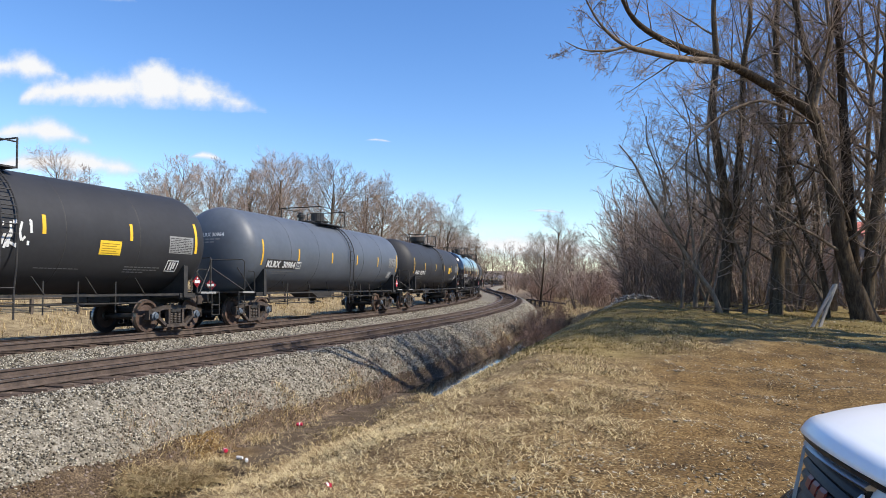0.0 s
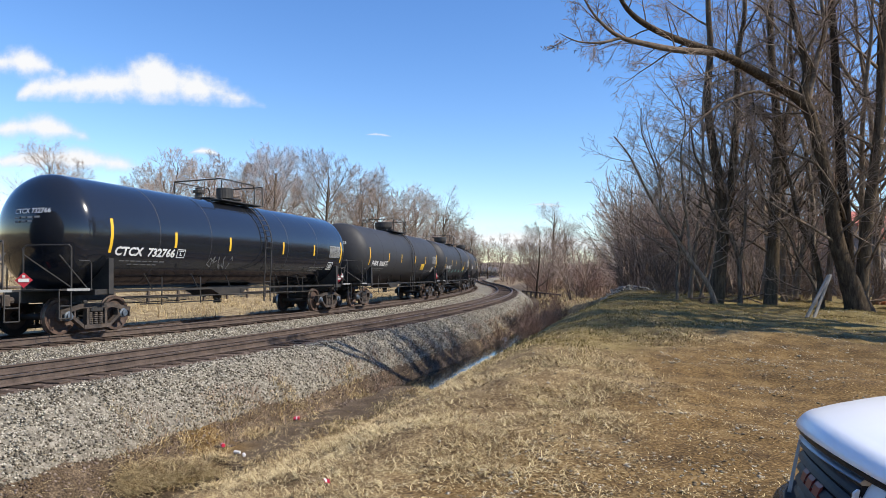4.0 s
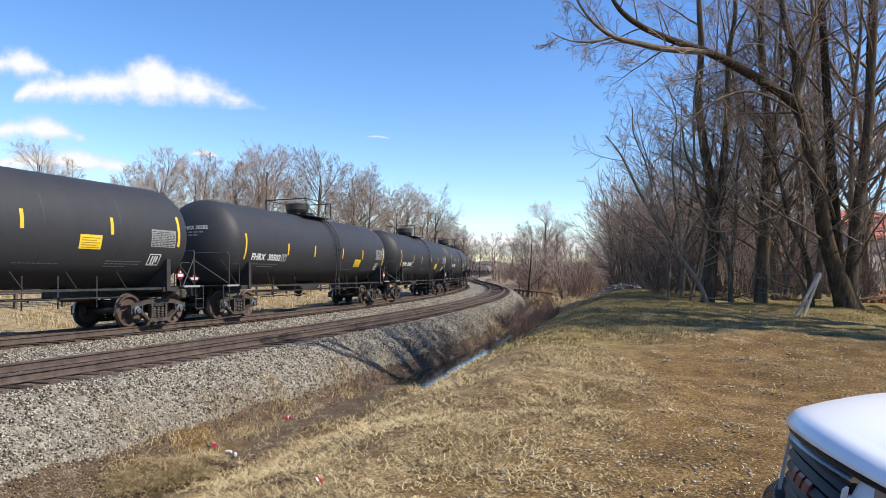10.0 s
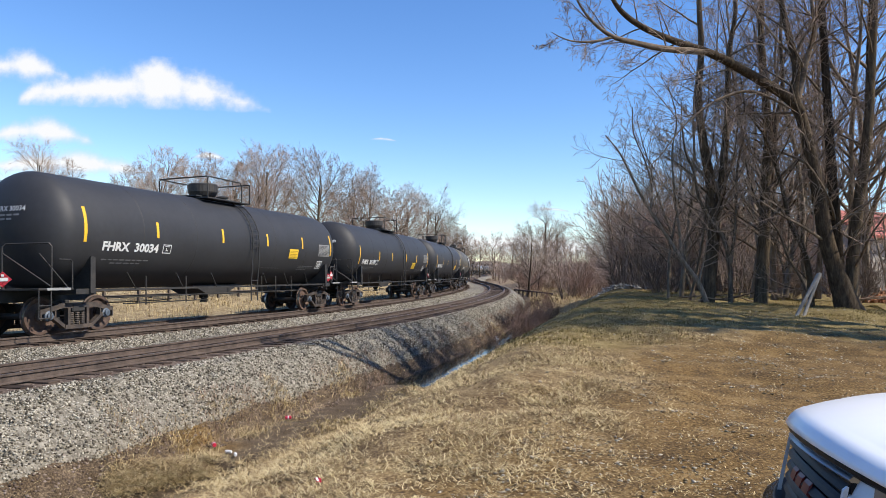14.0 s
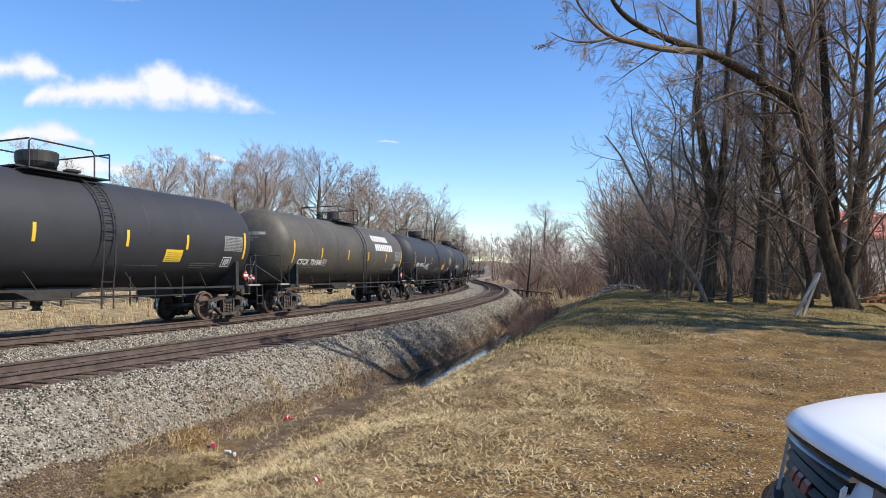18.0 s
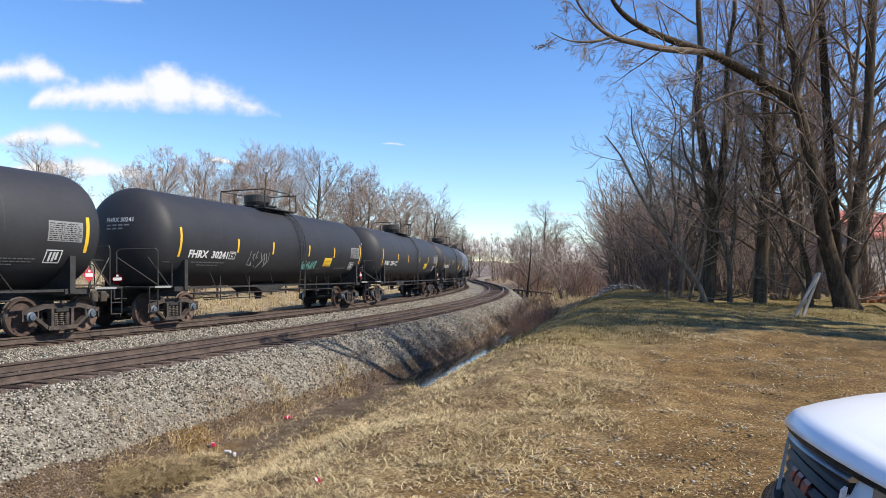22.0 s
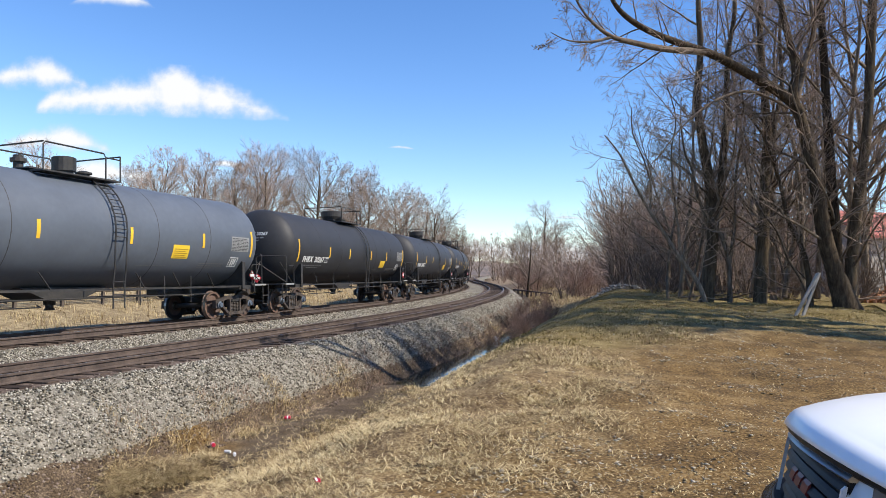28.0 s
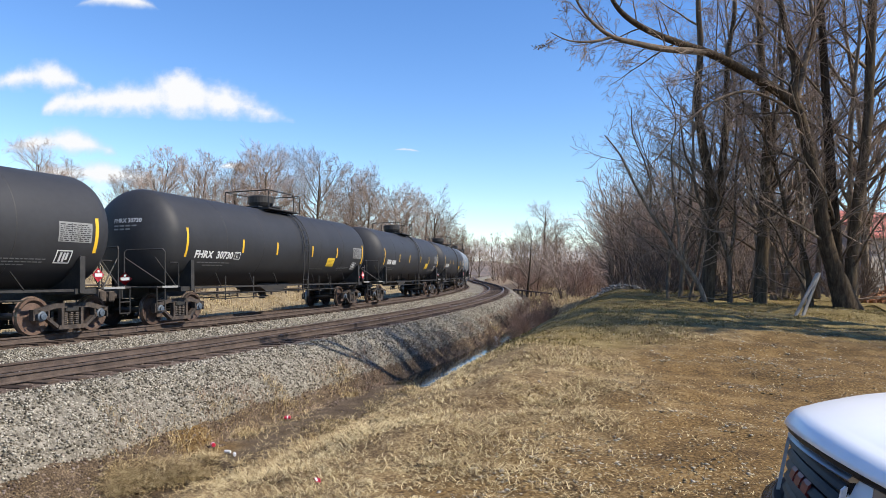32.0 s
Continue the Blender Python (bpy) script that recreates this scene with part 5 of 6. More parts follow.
def build_train():
    first = build_car()
    cars = {}
    for n in CONSIST:
        cars[n] = first if n == -1 else copy_thing(first, Matrix())
    for n, (mark, number, paint) in CONSIST.items():
        car = cars[n]
        if paint in PAINT:
            material, label = PAINT[paint]
            tagged(car, label)
            for ch in car.children:
                if ch.name.split(".")[0] == "tank":
                    ch.material_slots[0].link = "OBJECT"
                    ch.material_slots[0].material = material
        if number:
            high = DRESS.get(n) is HIGH
            x0, a0 = (-6.21, -0.52) if high else (-6.36, -0.74 if paint == "b" else -0.62)
            wrapped_text(mark + "  " + number, 0.235, x0, a0, M_WHITE, car, "car_number", 2.13 if high else (2.09 if len(number) < 6 else 2.35))
            x0 += 2.32 if high else (2.18 if len(number) < 6 else 2.44)
            head_text(mark + " " + number, 0.125, 0.30, 0.42, M_WHITE, car)
            bm = bmesh.new()
            frame_patch(bm, x0, x0 + 0.36, a0 - 0.02, a0 + 0.245, 0.025)
            patch(bm, x0 + 0.13, x0 + 0.23, a0 + 0.05, a0 + 0.08, 0.008, 1)
            patch(bm, x0 + 0.13, x0 + 0.16, a0 + 0.08, a0 + 0.15, 0.008, 1)
            patch(bm, x0 + 0.08, x0 + 0.28, a0 + 0.175, a0 + 0.195, 0.008, 1)
            part("stencil_square", bm, M_WHITE, car)
        dress_car(car, *DRESS.get(n, LOW))
        if mark and not number:
            bm = bmesh.new()
            for k in range(9):
                if k != 4:
                    patch(bm, -6.2 + 0.2 * k, -6.06 + 0.2 * k, -0.58, -0.31, 0.008, 2)
            part("car_number", bm, M_WHITE, car)
    # the older cars have a small square valve housing instead of the round one
    for n in (0, 2, 11, 16, 22):
        for ch in list(cars[n].children):
            if ch.name.split(".")[0] == "protective_dome":
                bpy.data.objects.remove(ch)
        bm = bmesh.new()
        lathe(bm, [(0.24, 4.05), (0.24, 4.22), (0.30, 4.24), (0.30, 4.60), (0.26, 4.62), (0.05, 4.63)], 16, "z", (0.35, -0.1, 0))
        part("valve_housing", bm, M_FRAME, cars[n], "small black valve housing")
        bm = bmesh.new()
        lathe(bm, [(0.12, 4.05), (0.12, 4.32), (0.19, 4.33), (0.19, 4.42), (0.12, 4.44), (0.12, 4.50), (0.04, 4.52)], 12, "z", (-0.85, 0.1, 0))
        part("relief_valve", bm, M_FRAME, cars[n])
        bm = bmesh.new()
        rod(bm, [(-0.6, 0, 4.16), (0.1, -0.05, 4.16)], 0.07)
        part("manway_bar", bm, M_FRAME, cars[n])
    # company lettering on the brown car, as plain bars
    for row, (w0, w1) in enumerate(((2.45, 4.95), (2.6, 5.45))):
        bm = bmesh.new()
        x = w0
        while x < w1 - 0.2:
            patch(bm, x, x + 0.23, 0.62 - 0.5 * row, 0.98 - 0.5 * row, 0.008, 3)
            x += 0.31
        part("company_lettering", bm, M_WHITE, cars[11])
    scribble(cars[-1], M_WHITE, 0.45, 1.4, -0.5, 0.2, 3, 6, 0.06)
    scribble(cars[7], M_PANEL, -0.7, -0.3, -1.0, -0.62, 31, 3, 0.02)
    scribble(cars[12], M_WHITE, -3.6, -2.0, -0.95, -0.35, 6, 7, 0.035)
    scribble(cars[12], M_PANEL, 0.4, 1.7, -1.0, -0.5, 7, 6, 0.035)
    scribble(cars[13], M_PANEL, -2.9, -1.6, -1.0, -0.3, 8, 6, 0.03)
    scribble(cars[13], M_GREEN, 1.2, 2.45, -1.0, -0.55, 9, 7, 0.04)
    for k, x in enumerate((-4.5, -2.75, -1.2, 0.9, 2.2, 3.5)):
        scribble(cars[4], M_GREEN, x, x + 0.55, -0.95, -0.62, 20 + k, 5, 0.03)
    # panels painted out behind the numbers of the grey cars
    for n in (0, 16):
        bm = bmesh.new()
        patch(bm, -6.42, -4.22, -0.68, -0.33, 0.007)
        part("number_panel", bm, M_FRAME, cars[n])
    scribble(cars[2], M_DIM, -2.3, -1.1, -1.0, -0.5, 12, 5, 0.03)
    scribble(cars[1], M_DIM, 4.9, 6.4, -1.1, -0.7, 13, 7, 0.03)
    return cars


CARS = build_train()


# ---- clouds, far off ----
def build_cloud(x, z, w, h, seed, ragged, outline, foot=0.55):
    """A thin far sheet, dense below a hummocky outline and above a flat foot; it drifts as one piece."""
    nx, nz, grow = 72, 28, 1.25
    us, ts = [p[0] for p in outline], [p[1] for p in outline]
    verts, faces, body = [], [], []
    for j in range(nz + 1):
        for i in range(nx + 1):
            u, v = grow * (2 * i / nx - 1), grow * (2 * j / nz - 1)
            verts.append((u * w / 2, 0, v * h / 2))
            top = float(np.interp(u, us, ts))
            d = min((top - v) / 0.75, (v + foot + 0.25) / 0.75)
            rim = min(1, (grow - abs(u)) * 8) * min(1, (grow - abs(v)) * 8)
            body.append(max(-1.0, min(1.0, d)) * rim - 1.0 * (1 - rim))
    for j in range(nz):
        for i in range(nx):
            a = j * (nx + 1) + i
            faces.append((a, a + 1, a + nx + 2, a + nx + 1))
    me = mesh_of("cloud", verts, faces)
    a = me.attributes.new("body", "FLOAT", "POINT")
    a.data.foreach_set("value", np.array(body, dtype=np.float32))
    ob = link_part("cloud", me, cloud_material("cloud_%d" % seed, seed * 3.7, ragged))
    ob.visible_shadow = False
    tagged(ob, "white fair-weather cloud drifting in a blue sky", "cloud", kind="structure")
    return ob, x, z


MAIN = ((-1.15, -1.0), (-1.0, 0.0), (-0.7, 0.25), (-0.45, 0.42), (-0.22, 0.5), (-0.08, 0.9), (0.08, 1.12), (0.22, 1.0), (0.3, 0.72), (0.48, 0.55), (0.67, 0.25), (0.8, -0.1), (0.97, -0.45), (1.15, -1.1))
SOFT = ((-1.1, -1.0), (-0.9, -0.3), (-0.5, 0.45), (-0.1, 0.75), (0.3, 0.6), (0.7, 0.1), (0.95, -0.4), (1.1, -1.0))
WISP = ((-1.1, -1.0), (-0.6, -0.1), (0.0, 0.25), (0.5, 0.0), (1.0, -0.7), (1.1, -1.0))
CLOUDS = [
    build_cloud(-888, 520, 640, 140, 1, 2.1, MAIN, 0.85),
    build_cloud(-1260, 568, 290, 110, 2, 2.0, SOFT, 0.7),
    build_cloud(-1200, 382, 310, 95, 3, 1.8, SOFT, 0.75),
    build_cloud(-1120, 292, 500, 90, 4, 1.9, SOFT, 0.75),
    build_cloud(-714, 322, 100, 36, 5, 1.2, SOFT),
    build_cloud(-211, 389, 80, 18, 6, 1.8, WISP),
    build_cloud(285, 199, 120, 22, 7, 1.4, WISP),
    build_cloud(150, 92, 1100, 110, 8, 1.6, SOFT),
    build_cloud(-1085, 818, 230, 70, 9, 1.4, SOFT),
]


# ---- far hills ----
def build_hills():
    for k, (d, h, x0, x1, seed) in enumerate(((330, 8.0, -420, 520, 2.0), (620, 11, -900, 1000, 5.0))):
        verts, faces = [], []
        n = 260
        for i in range(n + 1):
            x = x0 + (x1 - x0) * i / n
            t = h * (0.75 + 0.35 * noise.fractal(Vector((x / h / 7, seed, 0)), 1, 2, 5)) + 0.12 * h * noise.noise(Vector((x / h * 2.2, seed, 1)))
            for dy, z in ((-16, -1.5), (-8, 0.55 * t), (0, t), (12, 0.4 * t), (30, -1.5)):
                verts.append((x, d + dy + 3 * noise.noise(Vector((x * 0.2, dy, seed))), z))
        for i in range(n):
            for j in range(4):
                a = i * 5 + j
                faces.append((a, a + 5, a + 6, a + 1))
        ob = link_part("far_woods", mesh_of("far_woods", verts, faces), M_FARWOOD)
        tagged(ob, "far line of grey-brown leafless woods on the horizon", "woods", kind="stuff")


build_hills()


# ---- fence beyond the line ----
def build_fence():
    fence = tagged(new("fence"), "low dark wooden post and rail fence in dry grass", "fence")
    ss = np.arange(-6, 66, 2.4)
    post = bmesh.new()
    box(post, -0.06, 0.06, -0.06, 0.06, -0.4, 1.0, 0.012)
    me = bpy.data.meshes.new("post")
    post.to_mesh(me)
    post.free()
    tops = []
    for s in ss:
        x, y, h = line(s, -13.0)
        z = float(ground_z([x], [y])[0][0])
        link_part("post", me, M_FENCE, fence, m=pose(x, y, z, 0, 0, math.degrees(-h)))
        tops.append(Vector((x, y, z)))
    for a, b in zip(tops, tops[1:]):
        for h in (0.36, 0.62, 0.88):
            bm = bmesh.new()
            rod(bm, [a + Vector((0, 0, h)), b + Vector((0, 0, h))], 0.045, 6)
            part("fence_rail", bm, M_FENCE, fence)


build_fence()


# ---- houses behind the wood ----
def build_house(x, y, turn, w, d, wall, rise, wins):
    z = 0.3
    house = tagged(new("house"), "pale sided house with a red roof behind the trees", "house")
    house.matrix_basis = pose(x, y, z, 0, 0, turn)
    bm = bmesh.new()
    box(bm, -w / 2, w / 2, -d / 2, d / 2, -0.5, wall)
    part("wall", bm, M_WALL, house)
    bm = bmesh.new()
    e = 0.5
    for s in (1, -1):
        q = [(-w / 2 - e, s * (d / 2 + e), wall - 0.15), (w / 2 + e, s * (d / 2 + e), wall - 0.15), (w / 2 + e, 0, wall + rise), (-w / 2 - e, 0, wall + rise)]
        v = [bm.verts.new(p) for p in q] + [bm.verts.new((p[0], p[1], p[2] + 0.16)) for p in q]
        for f in ((0, 1, 2, 3), (7, 6, 5, 4), (0, 4, 5, 1), (1, 5, 6, 2), (2, 6, 7, 3), (3, 7, 4, 0)):
            bm.faces.new([v[i] for i in f])
    part("roof", bm, M_ROOF, house)
    for s in (1, -1):
        bm = bmesh.new()
        v = [bm.verts.new(p) for p in ((s * w / 2, -d / 2, wall), (s * w / 2, d / 2, wall), (s * w / 2, 0, wall + rise - 0.05), (s * w / 2 - s * 0.1, -d / 2, wall), (s * w / 2 - s * 0.1, d / 2, wall), (s * w / 2 - s * 0.1, 0, wall + rise - 0.05))]
        for f in ((0, 1, 2), (5, 4, 3), (0, 3, 4, 1), (1, 4, 5, 2), (2, 5, 3, 0)):
            bm.faces.new([v[i] for i in f])
        part("gable", bm, M_WALL, house)
    for k in range(wins):
        cx = -w / 2 + w * (k + 0.5) / wins
        bm = bmesh.new()
        box(bm, cx - 0.6, cx + 0.6, -d / 2 - 0.05, -d / 2 + 0.02, wall * 0.38, wall * 0.38 + 1.4)
        win = part("window", bm, M_TRIM, house)
        for i in (0, 1):
            bm = bmesh.new()
            box(bm, cx - 0.5, cx + 0.5, -d / 2 - 0.07, -d / 2 - 0.052, wall * 0.38 + 0.09 + 0.63 * i, wall * 0.38 + 0.65 + 0.63 * i)
            part("pane", bm, M_WINDOW, win)


build_house(31.2, 47.5, 12, 12.5, 8, 4.4, 1.75, 4)
build_house(26.6, 57.0, -8, 8.5, 8, 2.7, 1.2, 3)


# ---- leaning boards, rubble, litter, fallen branches ----
def build_props():
    for k, (x, y, lean, turn, ln) in enumerate(((8.08, 16.0, 27, 0, 1.12), (8.30, 16.1, 22, 8, 1.10))):
        bm = bmesh.new()
        box(bm, -0.034, 0.034, -0.02, 0.02, 0, ln, 0.006)
        for v in bm.verts:
            v.co.x += 0.01 * math.sin(v.co.z * 5 + k)
        ob = part("board", bm, M_DEADWOOD)
        z = float(ground_z([x], [y])[0][0])
        ob.matrix_basis = pose(x, y, z - 0.03, 0, lean, turn)
        tagged(ob, "weathered grey board standing propped in the grass", "board", "propped boards")
    rng = random.Random(3)
    verts, faces = [], []
    for k in range(360):
        u = rng.random()
        x, y = 7.1 + 1.9 * u + rng.gauss(0, 0.2), 32 + rng.gauss(0, 0.5)
        z = float(ground_z([x], [y])[0][0]) + max(0, 0.26 * (1 - abs(2 * u - 1) ** 2) * rng.random())
        r = rng.uniform(0.04, 0.11)
        base = len(verts)
        for d in ((1, 0, 0), (-1, 0, 0), (0, 1, 0), (0, -1, 0), (0, 0, 0.8), (0, 0, -0.8)):
            verts.append((x + r * d[0] * rng.uniform(0.6, 1.2), y + r * d[1] * rng.uniform(0.6, 1.2), z + r * d[2] * rng.uniform(0.6, 1.2)))
        for f in ((0, 2, 4), (2, 1, 4), (1, 3, 4), (3, 0, 4), (2, 0, 5), (1, 2, 5), (3, 1, 5), (0, 3, 5)):
            faces.append([base + i for i in f])
    tagged(link_part("rubble_heap", mesh_of("rubble_heap", verts, faces), M_ROCK), "low heap of pale broken stone on the grass", "rubble", kind="stuff")
    # cans and cups in the ditch
    for x, y, kind, turn in ((-3.82, 12.1, "can", 30), (-3.52, 11.95, "cup", 70), (-3.05, 14.4, "can", 100), (-3.36, 11.8, "cup", 20), (2.65, 33.2, "cup", 0)):
        bm = bmesh.new()
        r = 0.034 if kind == "can" else 0.026
        if y > 30:
            r = 0.12
        lathe(bm, [(r * 0.8, -0.062), (r, -0.054), (r, 0.05), (r * 0.8, 0.06)] if r < 0.1 else [(r * 0.7, -0.16), (r, 0.16), (r * 0.9, 0.17)], 14)
        ob = part("can" if kind == "can" else "cup", bm, M_CAN if kind == "can" else M_PLASTIC_WHITE)
        z = float(ground_z([x], [y])[0][0])
        ob.matrix_basis = pose(x, y, max(z, -1.47) + r + (0.06 if y > 8 else 0.01), 88, 0, turn)
        tagged(ob, "crushed red drink can lying in dry grass" if kind == "can" else "white plastic cup lying in the ditch", kind, "litter")
        if kind == "can":
            bm = bmesh.new()
            lathe(bm, [(r + 0.0015, -0.012), (r + 0.0015, 0.014)], 14)
            part("band", bm, M_PLASTIC_WHITE, ob)
    # a scrap of red and white wrapper on the grass
    bm = bmesh.new()
    quad = [[bm.verts.new((0.045 * (i / 4 - 0.5), 0.035 * (j / 3 - 0.5), 0.006 * ((i * 7 + j * 5) % 3))) for i in range(5)] for j in range(4)]
    for q0, q1 in zip(quad, quad[1:]):
        for i in range(4):
            bm.faces.new((q0[i], q0[i + 1], q1[i + 1], q1[i]))
    scrap = part("wrapper", bm, M_CAN, m=pose(-0.80, 4.8, float(ground_z([-0.8], [4.8])[0][0]) + 0.05, 35, 10, 40))
    tagged(scrap, "crumpled red and white wrapper lying in dry grass", "wrapper", "litter")
    bm = bmesh.new()
    box(bm, -0.022, -0.006, -0.015, 0.012, 0.013, 0.015)
    part("band", bm, M_PLASTIC_WHITE, scrap)
    # fallen branches at the foot of the wood
    for k in range(12):
        w = Wood()
        r2 = random.Random(100 + k)
        x, y = r2.uniform(6.3, 14.5), r2.uniform(19.6, 22.0)
        if k < 4:
            x, y = r2.uniform(8.6, 10.6), r2.uniform(29.5, 31.5)
        z = float(ground_z([x], [y])[0][0])
        a = r2.uniform(0, 6.28)
        branch(w, r2, Vector((0, 0, 0.06)), Vector((math.cos(a), math.sin(a), 0.1)), r2.uniform(1.4, 2.8), r2.uniform(0.025, 0.06), 1, {"limb": 1, 1: (5, 0.1, 0.0, 6, 0.5, 40, 0.2), 2: (3, 0.15, 0.0, 3, 0.5, 40, 0.2), 3: (2, 0.2, 0, 0, 0, 0, 0)})
        ob = w.build("fallen_branch", "dead branch lying at the foot of the trees", "branch")
        ob.matrix_basis = pose(x, y, z)
    # old low rail beside the line
    rail = tagged(new("guard_rail"), "low rusty rail on short posts beside the far track", "guard rail")
    pts = []
    for u in range(9):
        x, y = 8.5 + 0.33 * u, 82.0 - 1.4 * u
        z = max(float(ground_z([x], [y])[0][0]), -0.4)
        bm = bmesh.new()
        box(bm, x - 0.08, x + 0.08, y - 0.08, y + 0.08, z - 0.6, z + 0.14)
        part("post", bm, M_FENCE, rail)
        pts.append((x, y, z + 0.16))
    bm = bmesh.new()
    rod(bm, pts, 0.075, 6)
    part("rail", bm, M_RAIL, rail)
    # heap of orange leaves
    verts, faces = [], []
    for k in range(900):
        a, d = rng.uniform(0, 6.28), rng.random() ** 0.6 * 1.1
        x, y = 15.0 + 1.2 * d * math.cos(a), 23.0 + 0.6 * d * math.sin(a)
        z = float(ground_z([15], [23])[0][0]) + 0.75 * (1 - d / 1.1) * rng.random() + 0.05
        s = 0.07
        v1, v2 = rand_dir(rng) * s, rand_dir(rng) * s
        p = Vector((x, y, z))
        b = len(verts)
        verts += [p - v1, p + v2, p + v1, p - v2]
        faces.append((b, b + 1, b + 2, b + 3))
    tagged(link_part("leaf_heap", mesh_of("leaf_heap", verts, faces), M_LEAFLITTER), "heap of orange-brown dead leaves under the trees", "leaves", kind="stuff")


build_props()


# ---- the white vehicle whose bonnet juts into view; x forward, origin under the nose ----
def build_vehicle():
    car = tagged(new("parked_vehicle"), "white sport utility vehicle with a dark grille and chrome trim", "car")
    car.matrix_basis = pose(1.41, 2.80, 0.315, 0, 0, 164) @ Matrix.Rotation(radians(1.8), 4, "X")

    def nose_x(y):
        v = y / 0.95
        return -0.15 * v * v - 0.12 * abs(v) ** 4

    def edge_x(y):
        return nose_x(y) - 0.17 * y * y

    # bonnet, a crowned shell that rolls down over the nose
    bm = bmesh.new()
    nu, nv = 22, 30
    lip = ((0.0, 0.0), (0.026, 0.008), (0.048, 0.020), (0.066, 0.037), (0.080, 0.057), (0.089, 0.075), (0.076, 0.083), (0.02, 0.083))
    grid = []
    for i in range(-7, nu + 1):
        row = []
        for j in range(nv + 1):
            y = 0.92 * (2 * j / nv - 1)
            v = y / 0.92
            d = 1.2 * (max(i, 0) / nu) ** 1.5
            x = edge_x(y) - 0.09 - d
            z = 1.054 - 0.125 * v * v - 0.03 * v ** 4 + (0.078 + 0.06 * v * v) * (1 - math.exp(-d / 0.24)) + 0.03 * d
            z += 0.010 * float(smooth(0.0, 0.25, d)) * float(smooth(0.50, 0.56, abs(v)) - smooth(0.62, 0.80, abs(v)))
            if i < 0:
                x += lip[-i][0]
                z -= lip[-i][1] * (1 - 0.25 * v * v)
            row.append(bm.verts.new((x, y, z)))
        grid.append(row)
    for a, b in zip(grid, grid[1:]):
        for j in range(nv):
            bm.faces.new((a[j], a[j + 1], b[j + 1], b[j]))
    bmesh.ops.recalc_face_normals(bm, faces=bm.faces)
    part("bonnet", bm, M_PAINT_WHITE, car, smooth=True)

    def band(name, y0, y1, z0, z1, out, material, label="", n=14, parent=car, depth=0.05, slope=0.0, edge=nose_x, drop=0.0):
        bm = bmesh.new()
        cols = []
        for k in range(n + 1):
            y = y0 + (y1 - y0) * k / n
            x = edge(y) + out
            f = -drop * y * y
            c = min(0.3 * (z1 - z0), 0.012)
            cols.append([bm.verts.new(p) for p in ((x - c, y, z0 + f), (x, y, z0 + c + f), (x - slope, y, z1 - c + f), (x - c - slope, y, z1 + f), (x - depth - slope, y, z1 + f), (x - depth, y, z0 + f))])
        for a, b in zip(cols, cols[1:]):
            for i in range(6):
                bm.faces.new((a[i], a[(i + 1) % 6], b[(i + 1) % 6], b[i]))
        bm.faces.new(cols[0][::-1])
        bm.faces.new(cols[-1])
        bmesh.ops.recalc_face_normals(bm, faces=bm.faces)
        return part(name, bm, material, parent, label)

    # solid black band standing in for the shaded gap under the bonnet
    band("bonnet_gap", -0.90, 0.90, 0.945, 0.976, -0.012, M_PLASTIC, edge=edge_x, drop=0.13)
    grille = band("grille", -0.45, 0.45, 0.50, 0.935, -0.06, M_PLASTIC, "black plastic grille with horizontal bars", drop=0.1)
    for k in range(8):
        z = 0.515 + 0.050 * k
        band("grille_bar", -0.44, 0.44, z, z + 0.037, 0.004 - 0.006 * k, M_PLASTIC, parent=grille, slope=0.010, drop=0.1)
    band("grille_top_trim", -0.455, 0.455, 0.918, 0.944, -0.014, M_CHROME_DULL, "dull chrome trim", parent=grille, slope=0.014, edge=edge_x, drop=0.12)
    for s in (1, -1):
        band("grille_side_trim", s * 0.452, s * 0.466, 0.56, 0.88, 0.024, M_SILVER, "bright silver trim", 3, grille, 0.016, 0.055)
        band("grille_corner", s * 0.44, s * 0.528, 0.85, 0.938, -0.02, M_SILVER, "bright silver trim", 4, grille, 0.03, 0.03, edge_x, 0.12)
        lamp_ = band("headlight", s * 0.53, s * 0.90, 0.70, 0.945, -0.012, M_LAMP, "clear headlight", 8, edge=edge_x, drop=0.12, slope=0.03)
        band("headlight_trim", s * 0.53, s * 0.90, 0.946, 0.956, -0.036, M_PLASTIC, "", 8, lamp_, edge=edge_x, drop=0.12)
    # red emblem as plain blocks
    for y0, y1 in ((-0.15, -0.07), (-0.04, 0.04), (0.07, 0.15)):
        band("emblem", y0, y1, 0.752, 0.810, -0.020, M_EMBLEM, "plain red emblem block", 2, grille, 0.012, 0.012)
    bumper = band("bumper", -0.93, 0.93, 0.28, 0.60, 0.085, M_CHROME, "chrome front bumper", 18, depth=0.2)
    band("bumper_step", -0.9, 0.9, 0.605, 0.63, 0.03, M_PLASTIC, "", 14, bumper, 0.12)
    # body sides, cabin and wheels
    bm = bmesh.new()
    for s in (1, -1):
        prism(bm, [(-0.32, 0.42), (-0.30, 0.86), (-0.46, 0.98), (-1.3, 1.08), (-4.9, 1.10), (-5.0, 0.45), (-4.55, 0.42), (-4.45, 0.72), (-4.2, 0.85), (-3.9, 0.85), (-3.65, 0.72), (-3.55, 0.40), (-1.42, 0.40), (-1.32, 0.72), (-1.1, 0.86), (-0.8, 0.86), (-0.58, 0.72), (-0.48, 0.42)], s * 0.93, s * 0.99)
    bmesh.ops.recalc_face_normals(bm, faces=bm.faces)
    part("body_side", bm, M_PAINT_WHITE, car)
    bm = bmesh.new()
    prism(bm, [(-1.2, 0.42), (-1.2, 1.10), (-1.35, 1.15), (-4.95, 1.12), (-4.95, 0.42)], -0.93, 0.93)
